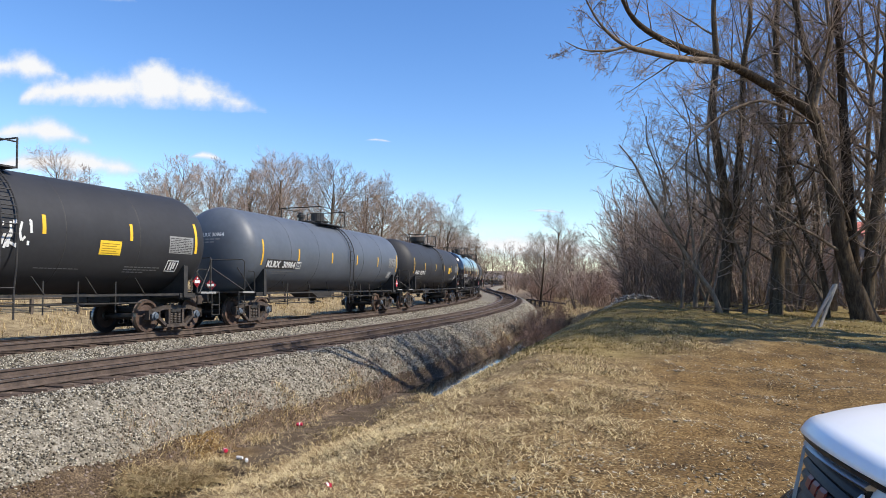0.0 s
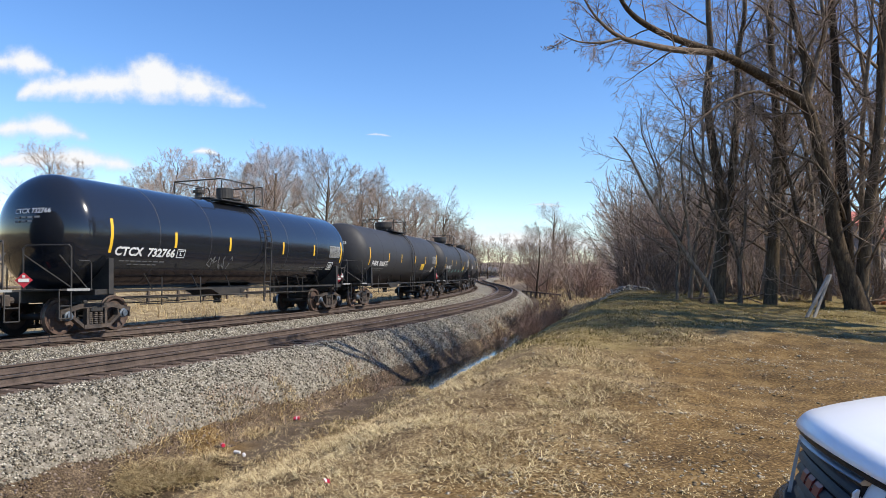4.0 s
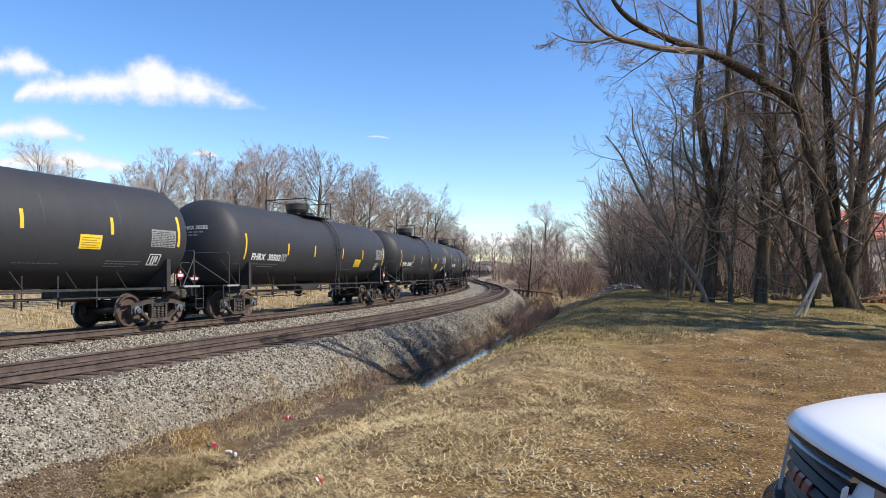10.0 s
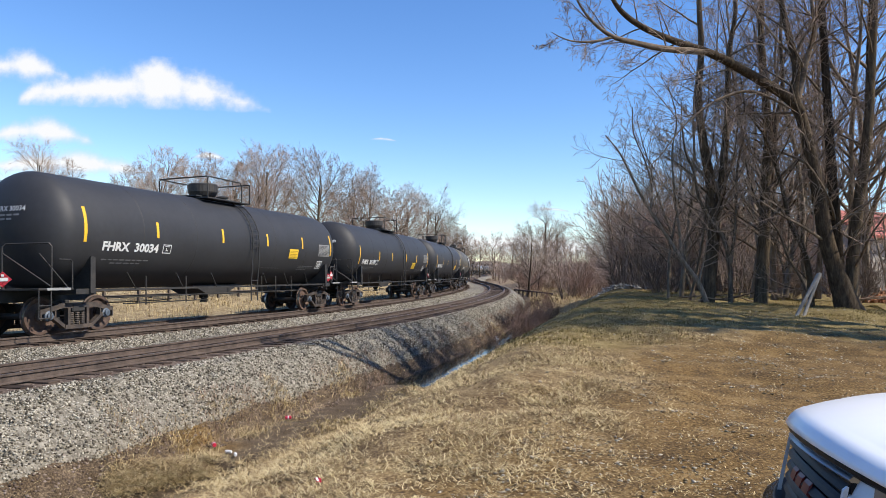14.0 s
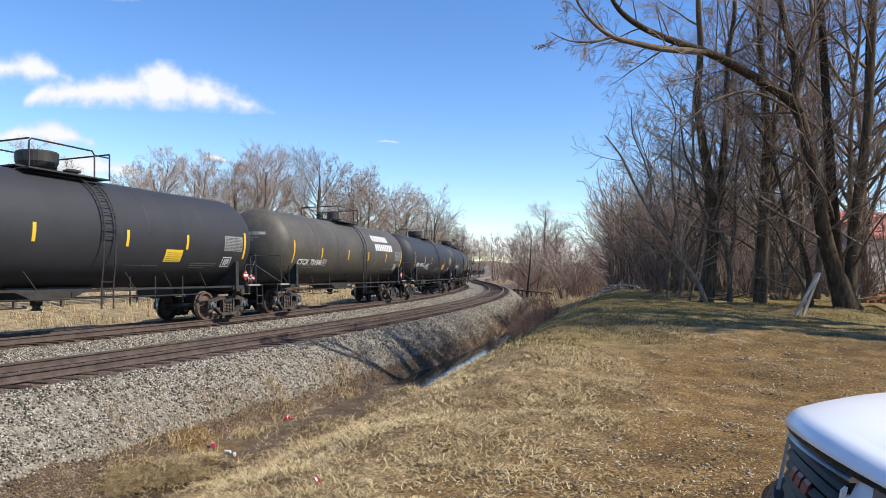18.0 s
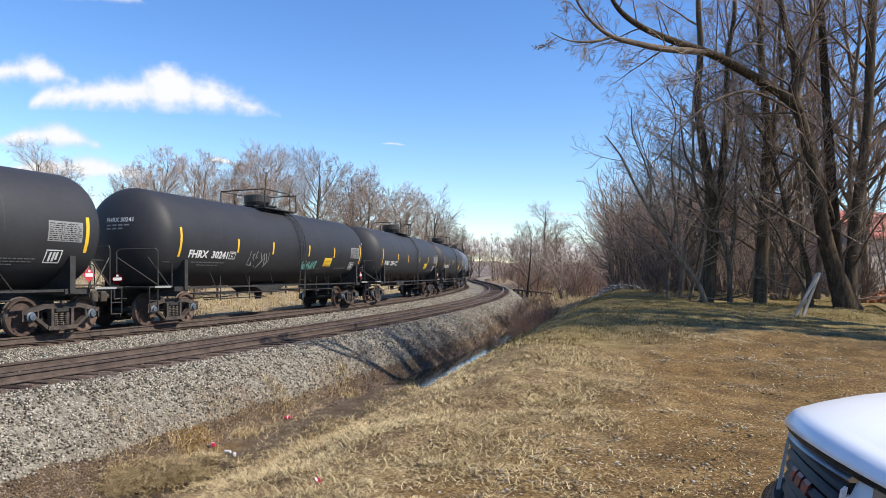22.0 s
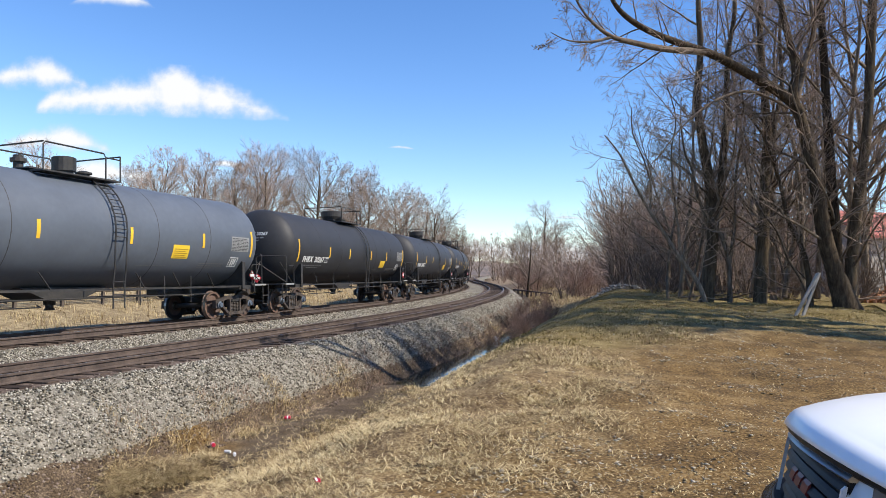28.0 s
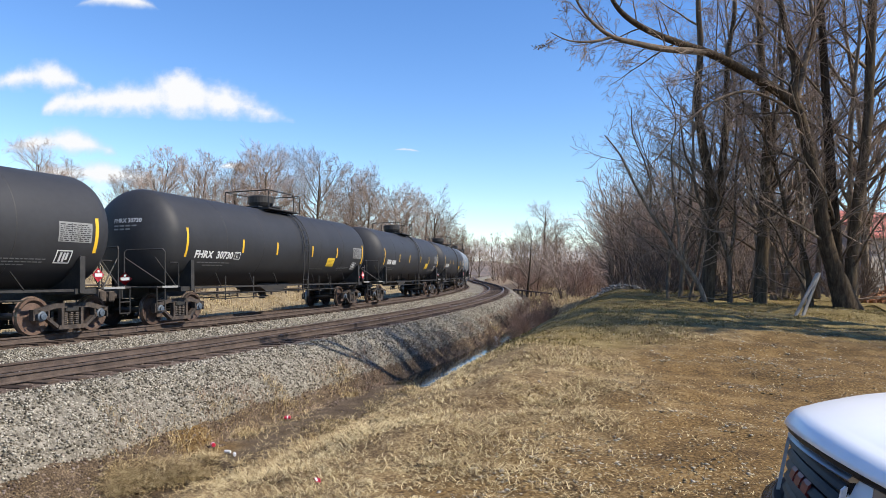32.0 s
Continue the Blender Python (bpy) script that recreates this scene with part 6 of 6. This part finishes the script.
    part("body", bm, M_PAINT_WHITE, car)
    bm = bmesh.new()
    prism(bm, [(-1.3, 1.14), (-2.0, 1.82), (-2.4, 1.90), (-4.6, 1.88), (-4.95, 1.12)], -0.80, 0.80)
    bmesh.ops.bevel(bm, geom=bm.edges[:], offset=0.05, segments=2, affect="EDGES")
    part("cabin", bm, M_PAINT_WHITE, car)
    bm = bmesh.new()
    v = [bm.verts.new(p) for p in ((-1.37, -0.70, 1.22), (-1.37, 0.70, 1.22), (-1.94, 0.68, 1.775), (-1.94, -0.68, 1.775))]
    bm.faces.new(v)
    bmesh.ops.solidify(bm, geom=bm.faces[:], thickness=-0.02)
    for w in bm.verts:
        w.co.x += 0.03
    part("windscreen", bm, M_WINDOW, car)
    for s in (1, -1):
        bm = bmesh.new()
        prism(bm, [(-1.75, 1.24), (-2.15, 1.72), (-4.4, 1.74), (-4.6, 1.22)], s * 0.795, s * 0.812)
        part("side_window", bm, M_WINDOW, car)
        for x in (-0.95, -4.05):
            bm = bmesh.new()
            lathe(bm, [(0.24, s * 0.74), (0.36, s * 0.74), (0.385, s * 0.78), (0.385, s * 0.94), (0.36, s * 0.975), (0.24, s * 0.975)], 28, "y", (x, 0, 0.385))
            tyre = part("wheel", bm, M_TYRE, car)
            bm = bmesh.new()
            lathe(bm, [(0.03, s * 0.93), (0.20, s * 0.945), (0.24, s * 0.975), (0.24, s * 0.80)], 20, "y", (x, 0, 0.385))
            part("rim", bm, M_CHROME, tyre)


build_vehicle()


# ---- loose stones ----
def stones(name, pts, sizes, material, label, seed, squash=1.0):
    """Many small angular stones as one mesh."""
    rng = np.random.default_rng(seed)
    n = len(pts)
    base = np.array([(1, 0, 0), (-1, 0, 0), (0, 1, 0), (0, -1, 0), (0, 0, 0.75), (0, 0, -0.75)], float)
    v = base[None] * rng.uniform(0.55, 1.25, (n, 6, 1))
    a, b = rng.uniform(0, 6.28, n), rng.uniform(-0.9, 0.9, n)
    ca, sa, cb, sb = np.cos(a), np.sin(a), np.cos(b), np.sin(b)
    x = v[:, :, 0] * cb[:, None] + v[:, :, 2] * sb[:, None]
    z = -v[:, :, 0] * sb[:, None] + v[:, :, 2] * cb[:, None]
    y, z = v[:, :, 1], z * squash
    out = np.stack([x * ca[:, None] - y * sa[:, None], x * sa[:, None] + y * ca[:, None], z], 2) * sizes[:, None, None] + pts[:, None, :]
    f = np.array(((0, 2, 4), (2, 1, 4), (1, 3, 4), (3, 0, 4), (2, 0, 5), (1, 2, 5), (3, 1, 5), (0, 3, 5)))
    faces = (np.arange(n)[:, None, None] * 6 + f[None]).reshape(-1, 3)
    me = bpy.data.meshes.new(name)
    me.vertices.add(n * 6)
    me.vertices.foreach_set("co", out.reshape(-1).astype(np.float32))
    me.loops.add(len(faces) * 3)
    me.loops.foreach_set("vertex_index", faces.reshape(-1).astype(np.int32))
    me.polygons.add(len(faces))
    me.polygons.foreach_set("loop_start", np.arange(0, len(faces) * 3, 3, dtype=np.int32))
    me.update(calc_edges=True)
    return tagged(link_part(name, me, material), label, "stones", kind="stuff")


def bed_points(n, s0, s1, ranges, seed, power):
    rng = np.random.default_rng(seed)
    s = s0 + (s1 - s0) * rng.random(n) ** power
    w = np.array([b - a for a, b in ranges])
    pick = rng.choice(len(ranges), n, p=w / w.sum())
    lo, hi = np.array([a for a, _ in ranges])[pick], np.array([b for _, b in ranges])[pick]
    o = lo + (hi - lo) * rng.random(n)
    x, y, _ = line(s, o)
    z = np.interp(o, BED_O, BED_Z)
    lump = np.array([0.05 * noise.noise(Vector((a * 1.3, b * 1.3, 0))) + 0.03 * noise.noise(Vector((a * 5, b * 5, 3))) for a, b in zip(x, y)])
    lump = np.where((np.abs(o) < 1.5) | (np.abs(o + APART) < 1.5), np.minimum(lump * 0.3, 0.01), lump)
    return np.stack([x, y, z + lump + rng.uniform(-0.008, 0.02, n)], 1), rng.uniform(0.013, 0.030, n) * (1 + 0.016 * np.maximum(s, 0)), o


P, Z, _ = bed_points(100000, 1.5, 62, ((-3.1, -1.45), (1.43, 2.9)), 1, 1.6)
stones("ballast_stones", P, Z, M_STONE, "loose grey crushed stones of the railway ballast", 2)
P, Z, _ = bed_points(15000, 0.5, 50, ((-1.3, 1.36), (-5.9, -3.15)), 3, 1.4)
P[:, 2] -= 0.012
stones("ballast_stones_rusty", P, Z * 0.8, M_STONE_RUST, "rust-stained crushed stones between the rails", 4)


def scatter_ground(n, seed, x0, x1, y0, y1, power=1.5):
    rng = np.random.default_rng(seed)
    y = y0 + (y1 - y0) * rng.random(n) ** power
    half = 0.72 * y + 0.6
    x = np.clip(rng.uniform(-1, 1, n) * half, x0, x1)
    z, s, o = ground_z(x, y)
    return rng, x, y, z, o


rng_, gx_, gy_, gz_, go_ = scatter_ground(120000, 21, -6, 13, 3.0, 19, 1.3)
keep_ = (go_ > 3.9) & (rng_.random(len(gx_)) < np.where(gx_ > 0.55 * gy_ - 2.6, np.clip(0.45 + 1.5 * fractal(gx_, gy_, 0.8, 14.0), 0.06, 1), 0.05))
gz_ = gz_ + 0.10 * fractal(gx_, gy_, 0.45) + 0.05 * fractal(gx_, gy_, 1.7, 5.0)
stones("pebbles", np.stack([gx_, gy_, gz_ - 0.001], 1)[keep_], (0.0050 * np.exp(rng_.exponential(0.48, len(gx_))).clip(1, 5) * (1 + 0.02 * gy_))[keep_], M_PEBBLE, "scattered small pale pebbles in brown soil", 5, 0.6)


# stones and clods in the ditch side
rng_ = np.random.default_rng(55)
ds_, do_ = -1 + 42 * rng_.random(9000) ** 1.3, 2.35 + 1.1 * rng_.random(9000) ** 1.2
dx_, dy_, _ = line(ds_, do_)
dz_ = ground_z(dx_, dy_)[0]
stones("ditch_stones", np.stack([dx_, dy_, dz_ + 0.004], 1), rng_.uniform(0.012, 0.038, 9000), M_STONE_RUST, "muddy brown stones beside the ditch", 56)


# ---- grass ----
def blades(name, x, y, z, length, width, flat, rng, material, label, low=0.15):
    """Bent grass blades, two faces each, as one mesh."""
    n = len(x)
    a = rng.uniform(0, 2 * np.pi, n)
    tilt = rng.uniform(low, 1.0, n) * flat
    dx, dy = np.cos(a), np.sin(a)
    base = np.stack([x, y, z], 1)
    side = np.stack([-dy, dx, np.zeros(n)], 1) * (width / 2)[:, None]
    run = np.sin(tilt) * length
    mid = base + np.stack([dx * run * 0.45, dy * run * 0.45, np.cos(tilt) * length * 0.62], 1)
    tip = base + np.stack([dx * run, dy * run, np.cos(tilt) * length * (0.95 - 0.35 * tilt)], 1)
    v = np.stack([base - side, base + side, mid + side * 0.7, mid - side * 0.7, tip], 1).reshape(-1, 3)
    i = np.arange(n)[:, None] * 5
    quads = (i + np.array([0, 1, 2, 3])).reshape(-1)
    tris = (i + np.array([3, 2, 4])).reshape(-1)
    me = bpy.data.meshes.new(name)
    me.vertices.add(n * 5)
    me.vertices.foreach_set("co", v.reshape(-1).astype(np.float32))
    me.loops.add(n * 7)
    me.loops.foreach_set("vertex_index", np.concatenate([quads, tris]).astype(np.int32))
    me.polygons.add(n * 2)
    me.polygons.foreach_set("loop_start", np.concatenate([np.arange(n) * 4, n * 4 + np.arange(n) * 3]).astype(np.int32))
    me.update(calc_edges=True)
    return tagged(link_part(name, me, material), label, "grass", kind="stuff")


def build_grass():
    rng, x, y, z, o = scatter_ground(680000, 31, -9, 12, 3.0, 34, 1.75)
    n1 = fractal(x, y, 0.25, 9.0)
    n2 = fractal(x, y, 0.9, 4.0)
    zz = z + 0.10 * fractal(x, y, 0.45) + 0.05 * fractal(x, y, 1.7, 5.0)
    dirt = soil(x, y, n1)
    green = smooth(10.5, 15.0, y + 2.5 * n1)
    dens = (1 - 0.91 * dirt) * smooth(3.7, 4.4, o) * np.clip(0.85 + 1.2 * n2, 0.2, 1)
    keep = rng.random(len(x)) < dens
    dry = keep & (rng.random(len(x)) > 0.8 * green)
    wet = keep & ~dry
    L = rng.uniform(0.06, 0.19, len(x)) * (1 - 0.4 * green) * (1 - 0.68 * dirt) * (0.9 + 0.7 * n2)
    W = rng.uniform(0.0026, 0.0068, len(x)) * (1 + 0.07 * y)
    blades("dry_grass", x[dry], y[dry], zz[dry], L[dry], W[dry], 1.5, rng, M_GRASS, "matted dry tan winter grass on the mound", 0.70)
    blades("green_grass", x[wet], y[wet], zz[wet], L[wet] * 0.55, W[wet], 1.0, rng, M_GRASS_GREEN, "short olive-green grass on the mound")
    # tall tussocks along the ditch
    m = 150
    s = rng.uniform(-1, 40, m)
    s = np.where((s > 15) & (s < 29), s * 0.5, s)
    off = np.where(s < 6, 4.6, rng.choice([2.95, 4.4, 4.8], m)) + rng.normal(0, 0.25, m)
    cx, cy, _ = line(s, off)
    per = 90
    X = np.repeat(cx, per) + rng.normal(0, 0.13, m * per)
    Y = np.repeat(cy, per) + rng.normal(0, 0.13, m * per)
    Z, _, O = ground_z(X, Y)
    Z = np.where(O < 2.9, np.maximum(Z, np.interp(O, BED_O, BED_Z)), Z)
    size = np.repeat(rng.uniform(0.15, 0.4, m), per)
    blades("ditch_tussocks", X, Y, np.maximum(Z, -1.5), size * rng.uniform(0.5, 1.1, m * per), rng.uniform(0.004, 0.008, m * per) * (1 + 0.04 * Y), 1.5, rng, M_GRASS, "tussocks of long dry grass along the ditch", 0.5)
    # a big draped clump on the ditch's edge
    n = 9000
    t = rng.random(n)
    X = -4.65 + 0.95 * t + rng.normal(0, 0.10, n)
    Y = 10.3 + 1.15 * t + rng.normal(0, 0.14, n)
    blades("draped_grass_clump", X, Y, ground_z(X, Y)[0] + 0.02 + 0.30 * np.exp(-((t - 0.5) / 0.4) ** 2) * rng.random(n) ** 0.6, rng.uniform(0.18, 0.42, n), rng.uniform(0.006, 0.011, n), 1.55, rng, M_GRASS, "draped clump of long tan grass by the ditch", 0.72)
    # thin weeds over the mud
    n = 7000
    s = rng.uniform(-1, 34, n)
    off = 2.5 + 1.5 * rng.random(n)
    X, Y, _ = line(s, off)
    Z, _, _ = ground_z(X, Y)
    ok = (fractal(X, Y, 0.8, 2.0) > -0.05) & ((off < 3.1) | (off > 3.95) | (s < 12)) & (np.hypot((X + 4.05) / 0.9, (Y - 12.5) / 0.8) > 1)
    blades("ditch_weeds", X[ok], Y[ok], np.maximum(Z[ok], -1.46), rng.uniform(0.08, 0.26, n)[ok], rng.uniform(0.004, 0.009, n)[ok] * (1 + 0.04 * Y[ok]), 1.5, rng, M_GRASS, "thin dead weeds over the ditch mud", 0.68)
    n = 12000
    off = 2.3 + 1.05 * rng.random(n)
    X, Y, _ = line(rng.uniform(6, 42, n), off)
    ok = fractal(X, Y, 0.7, 12.0) > -0.12
    X, Y, off = X[ok], Y[ok], off[ok]
    Z = np.where(off < 2.9, np.maximum(ground_z(X, Y)[0], np.interp(off, BED_O, BED_Z)), ground_z(X, Y)[0])
    blades("ditch_twigs", X, Y, np.maximum(Z, -1.46), rng.uniform(0.08, 0.3, len(X)), rng.uniform(0.004, 0.008, len(X)) * (1 + 0.04 * Y), 1.35, rng, M_BRUSH, "dead brown stalks on the muddy ditch side", 0.3)
    # grass beyond the line
    n = 60000
    s = rng.uniform(-4, 60, n)
    off = -rng.uniform(8.0, 19.0, n)
    X, Y, _ = line(s, off)
    tuft = fractal(X, Y, 0.7, 8.0)
    ok = rng.random(n) < np.clip(0.45 + 1.3 * tuft, 0.05, 1)
    X, Y, tuft = X[ok], Y[ok], tuft[ok]
    n = len(X)
    Z, _, _ = ground_z(X, Y)
    blades("field_grass", X, Y, Z, rng.uniform(0.12, 0.42, n) * (1 + tuft), rng.uniform(0.008, 0.018, n), 1.35, rng, M_GRASS, "long golden dead grass beyond the railway")


build_grass()


def build_brush():
    """Tangled leafless brush too fine to tell apart: along the bend of the line and behind the wood."""
    rng = np.random.default_rng(91)
    n = 84000
    X, Y, _ = line(rng.uniform(54, 128, n), 7.5 + 32 * rng.random(n) ** 1.2)
    lump = fractal(X, Y, 0.16, 3.0)
    ok = rng.random(n) < np.clip(0.6 + 1.2 * lump, 0.08, 1)
    X, Y, lump = X[ok], Y[ok], lump[ok]
    Z, _, O = ground_z(X, Y)
    tall = (1.0 + 2.6 * smooth(8, 20, O)) * np.clip(0.8 + 1.1 * lump, 0.35, 1.7)
    blades("bend_brush", X, Y, Z + tall * rng.uniform(0.0, 0.55, len(X)), tall * rng.uniform(0.3, 0.75, len(X)), rng.uniform(0.022, 0.05, len(X)), 0.95, rng, M_BRUSH, "dense tangle of brown leafless brush beside the railway bend", 0.05)
    n = 40000
    Y = rng.uniform(31, 54, n)
    X = Y * rng.uniform(0.24, 0.78, n)
    lump = fractal(X, Y, 0.2, 6.0)
    ok = rng.random(n) < np.clip(0.6 + 1.1 * lump, 0.1, 1) * np.interp(X / Y, [0.36, 0.44, 0.52], [1.0, 0.4, 0.12])
    X, Y, lump = X[ok], Y[ok], lump[ok]
    tall = (2.0 + 1.6 * smooth(0.26, 0.42, X / Y)) * np.clip(0.9 + 0.9 * lump, 0.5, 1.6)
    blades("wood_brush", X, Y, ground_z(X, Y)[0] + tall * rng.uniform(0.0, 0.6, len(X)), tall * rng.uniform(0.3, 0.7, len(X)), rng.uniform(0.008, 0.02, len(X)), 1.0, rng, M_BRUSH, "dense tangle of brown leafless undergrowth behind the wood", 0.05)
    n = 12000
    vs = rng.uniform(40, 92, n)
    X, Y, _ = line(vs, 3.4 + 9 * rng.random(n))
    blades("verge_grass", X, Y, ground_z(X, Y)[0], rng.uniform(0.2, 0.5, n) * (0.35 + 0.65 * smooth(44, 62, vs)), rng.uniform(0.02, 0.04, n), 1.2, rng, M_GRASS, "long tan dead grass on the verge of the bend", 0.1)


build_brush()


# ---- wooden ties, the nearest singly ----
def build_ties():
    bm = bmesh.new()
    box(bm, -1.3, 1.3, -0.115, 0.115, -0.18, 0.0, 0.01)
    me = bpy.data.meshes.new("tie")
    bm.to_mesh(me)
    bm.free()
    me.materials.append(M_TIE)
    tilt = math.degrees(math.atan2(CANT, 1.51))
    rng = random.Random(12)
    rest = bmesh.new()
    for track, centre in ((TRACK_NEAR, 0.0), (TRACK_FAR, -APART)):
        s, k = -1.5, 0
        while s < 150:
            x, y, h = line(s, centre + rng.uniform(-0.06, 0.06))
            z = float(railtop(centre)) - 0.172 + rng.uniform(-0.012, 0.004)
            m = pose(x, y, z, 0, -tilt, math.degrees(-h) + rng.uniform(-1.2, 1.2))
            if k < 148:
                ob = new("tie", me)
                ob.parent = track
                ob.matrix_basis = m
            else:
                bmesh.ops.create_cube(rest, size=1.0, matrix=m @ Matrix.Translation((0, 0, -0.09)) @ Matrix.Diagonal((2.6, 0.23, 0.18, 1)))
            s += 0.53
            k += 1
    ob = part("far_ties", rest, M_TIE, TRACK_NEAR)
    tagged(ob, kind="stuff")


build_ties()


# ---- what moves ----
def car_pose(s):
    """A car whose middle is at s along the line, riding on its two trucks with the cant of the track."""
    half = TRUCK_X / 0.979
    x0, y0, _ = line(s - half, -APART)
    x1, y1, _ = line(s + half, -APART)
    turn = math.degrees(math.atan2(y1 - y0, x1 - x0))
    lean = math.degrees(math.atan2(CANT, 1.51))
    return pose((x0 + x1) / 2, (y0 + y1) / 2, TRAIN_Z - CANT / 2, 0, 0, turn) @ pose(0, 0, 0, -lean, 0, 0)


# how far the train lags behind an even speed, in metres, at some seconds
LAG_T = (0, 3, 6, 7, 8, 9, 11, 12, 13, 14, 17, 18, 23, 24, 25, 28, 29, 31, 32)
LAG = (0.3, 0.3, 0.28, 0.1, 0.1, 0.05, 0.06, 0.0, 0.0, -0.08, -0.08, 0.0, 0.0, -0.05, 0.26, 0.3, 0.27, 0.25, 0.2)


def motions():
    speed, pitch, start = 10.4933, 17.5057, 25.0
    for n, car in CARS.items():
        at = [start + pitch * n - speed * k * 0.5 + float(np.interp(k * 0.5, LAG_T, LAG)) for k in range(65)]
        walk(car, [(0.5 * k, car_pose(s)) for k, s in enumerate(at)])
        # wheels turn while the car passes the open stretch
        t0 = max(0.0, min(32.0, (start + pitch * n - 46) / speed))
        t1 = max(0.0, min(32.0, (start + pitch * n + 14) / speed))
        k0, k1 = int(t0 * 15), min(480, int(math.ceil(t1 * 15)))
        times = sorted({0.0, 32.0} | {k / 15 for k in range(k0, k1 + 1)})
        for truck in car.children:
            if truck.name.split(".")[0] != "truck":
                continue
            for ws in truck.children:
                if ws.name.split(".")[0] == "wheelset":
                    x = ws.location.x
                    rows = []
                    for t in times:
                        u = min(max(t, k0 / 15), k1 / 15) - k0 / 15
                        rows.append((t, pose(x, 0, WHEEL_R, 0, 0, 0) @ Matrix.Rotation(-speed * 0.979 * u / WHEEL_R, 4, "Y")))
                    walk(ws, rows)
    for k, (cloud, x, z) in enumerate(CLOUDS):
        walk(cloud, [(t, pose(x + 3.95 * (t - 9), 2000 + 9 * k, z - 1.6 * (t - 9))) for t in (0, 4, 8, 12, 16, 20, 24, 28, 32)])


motions()
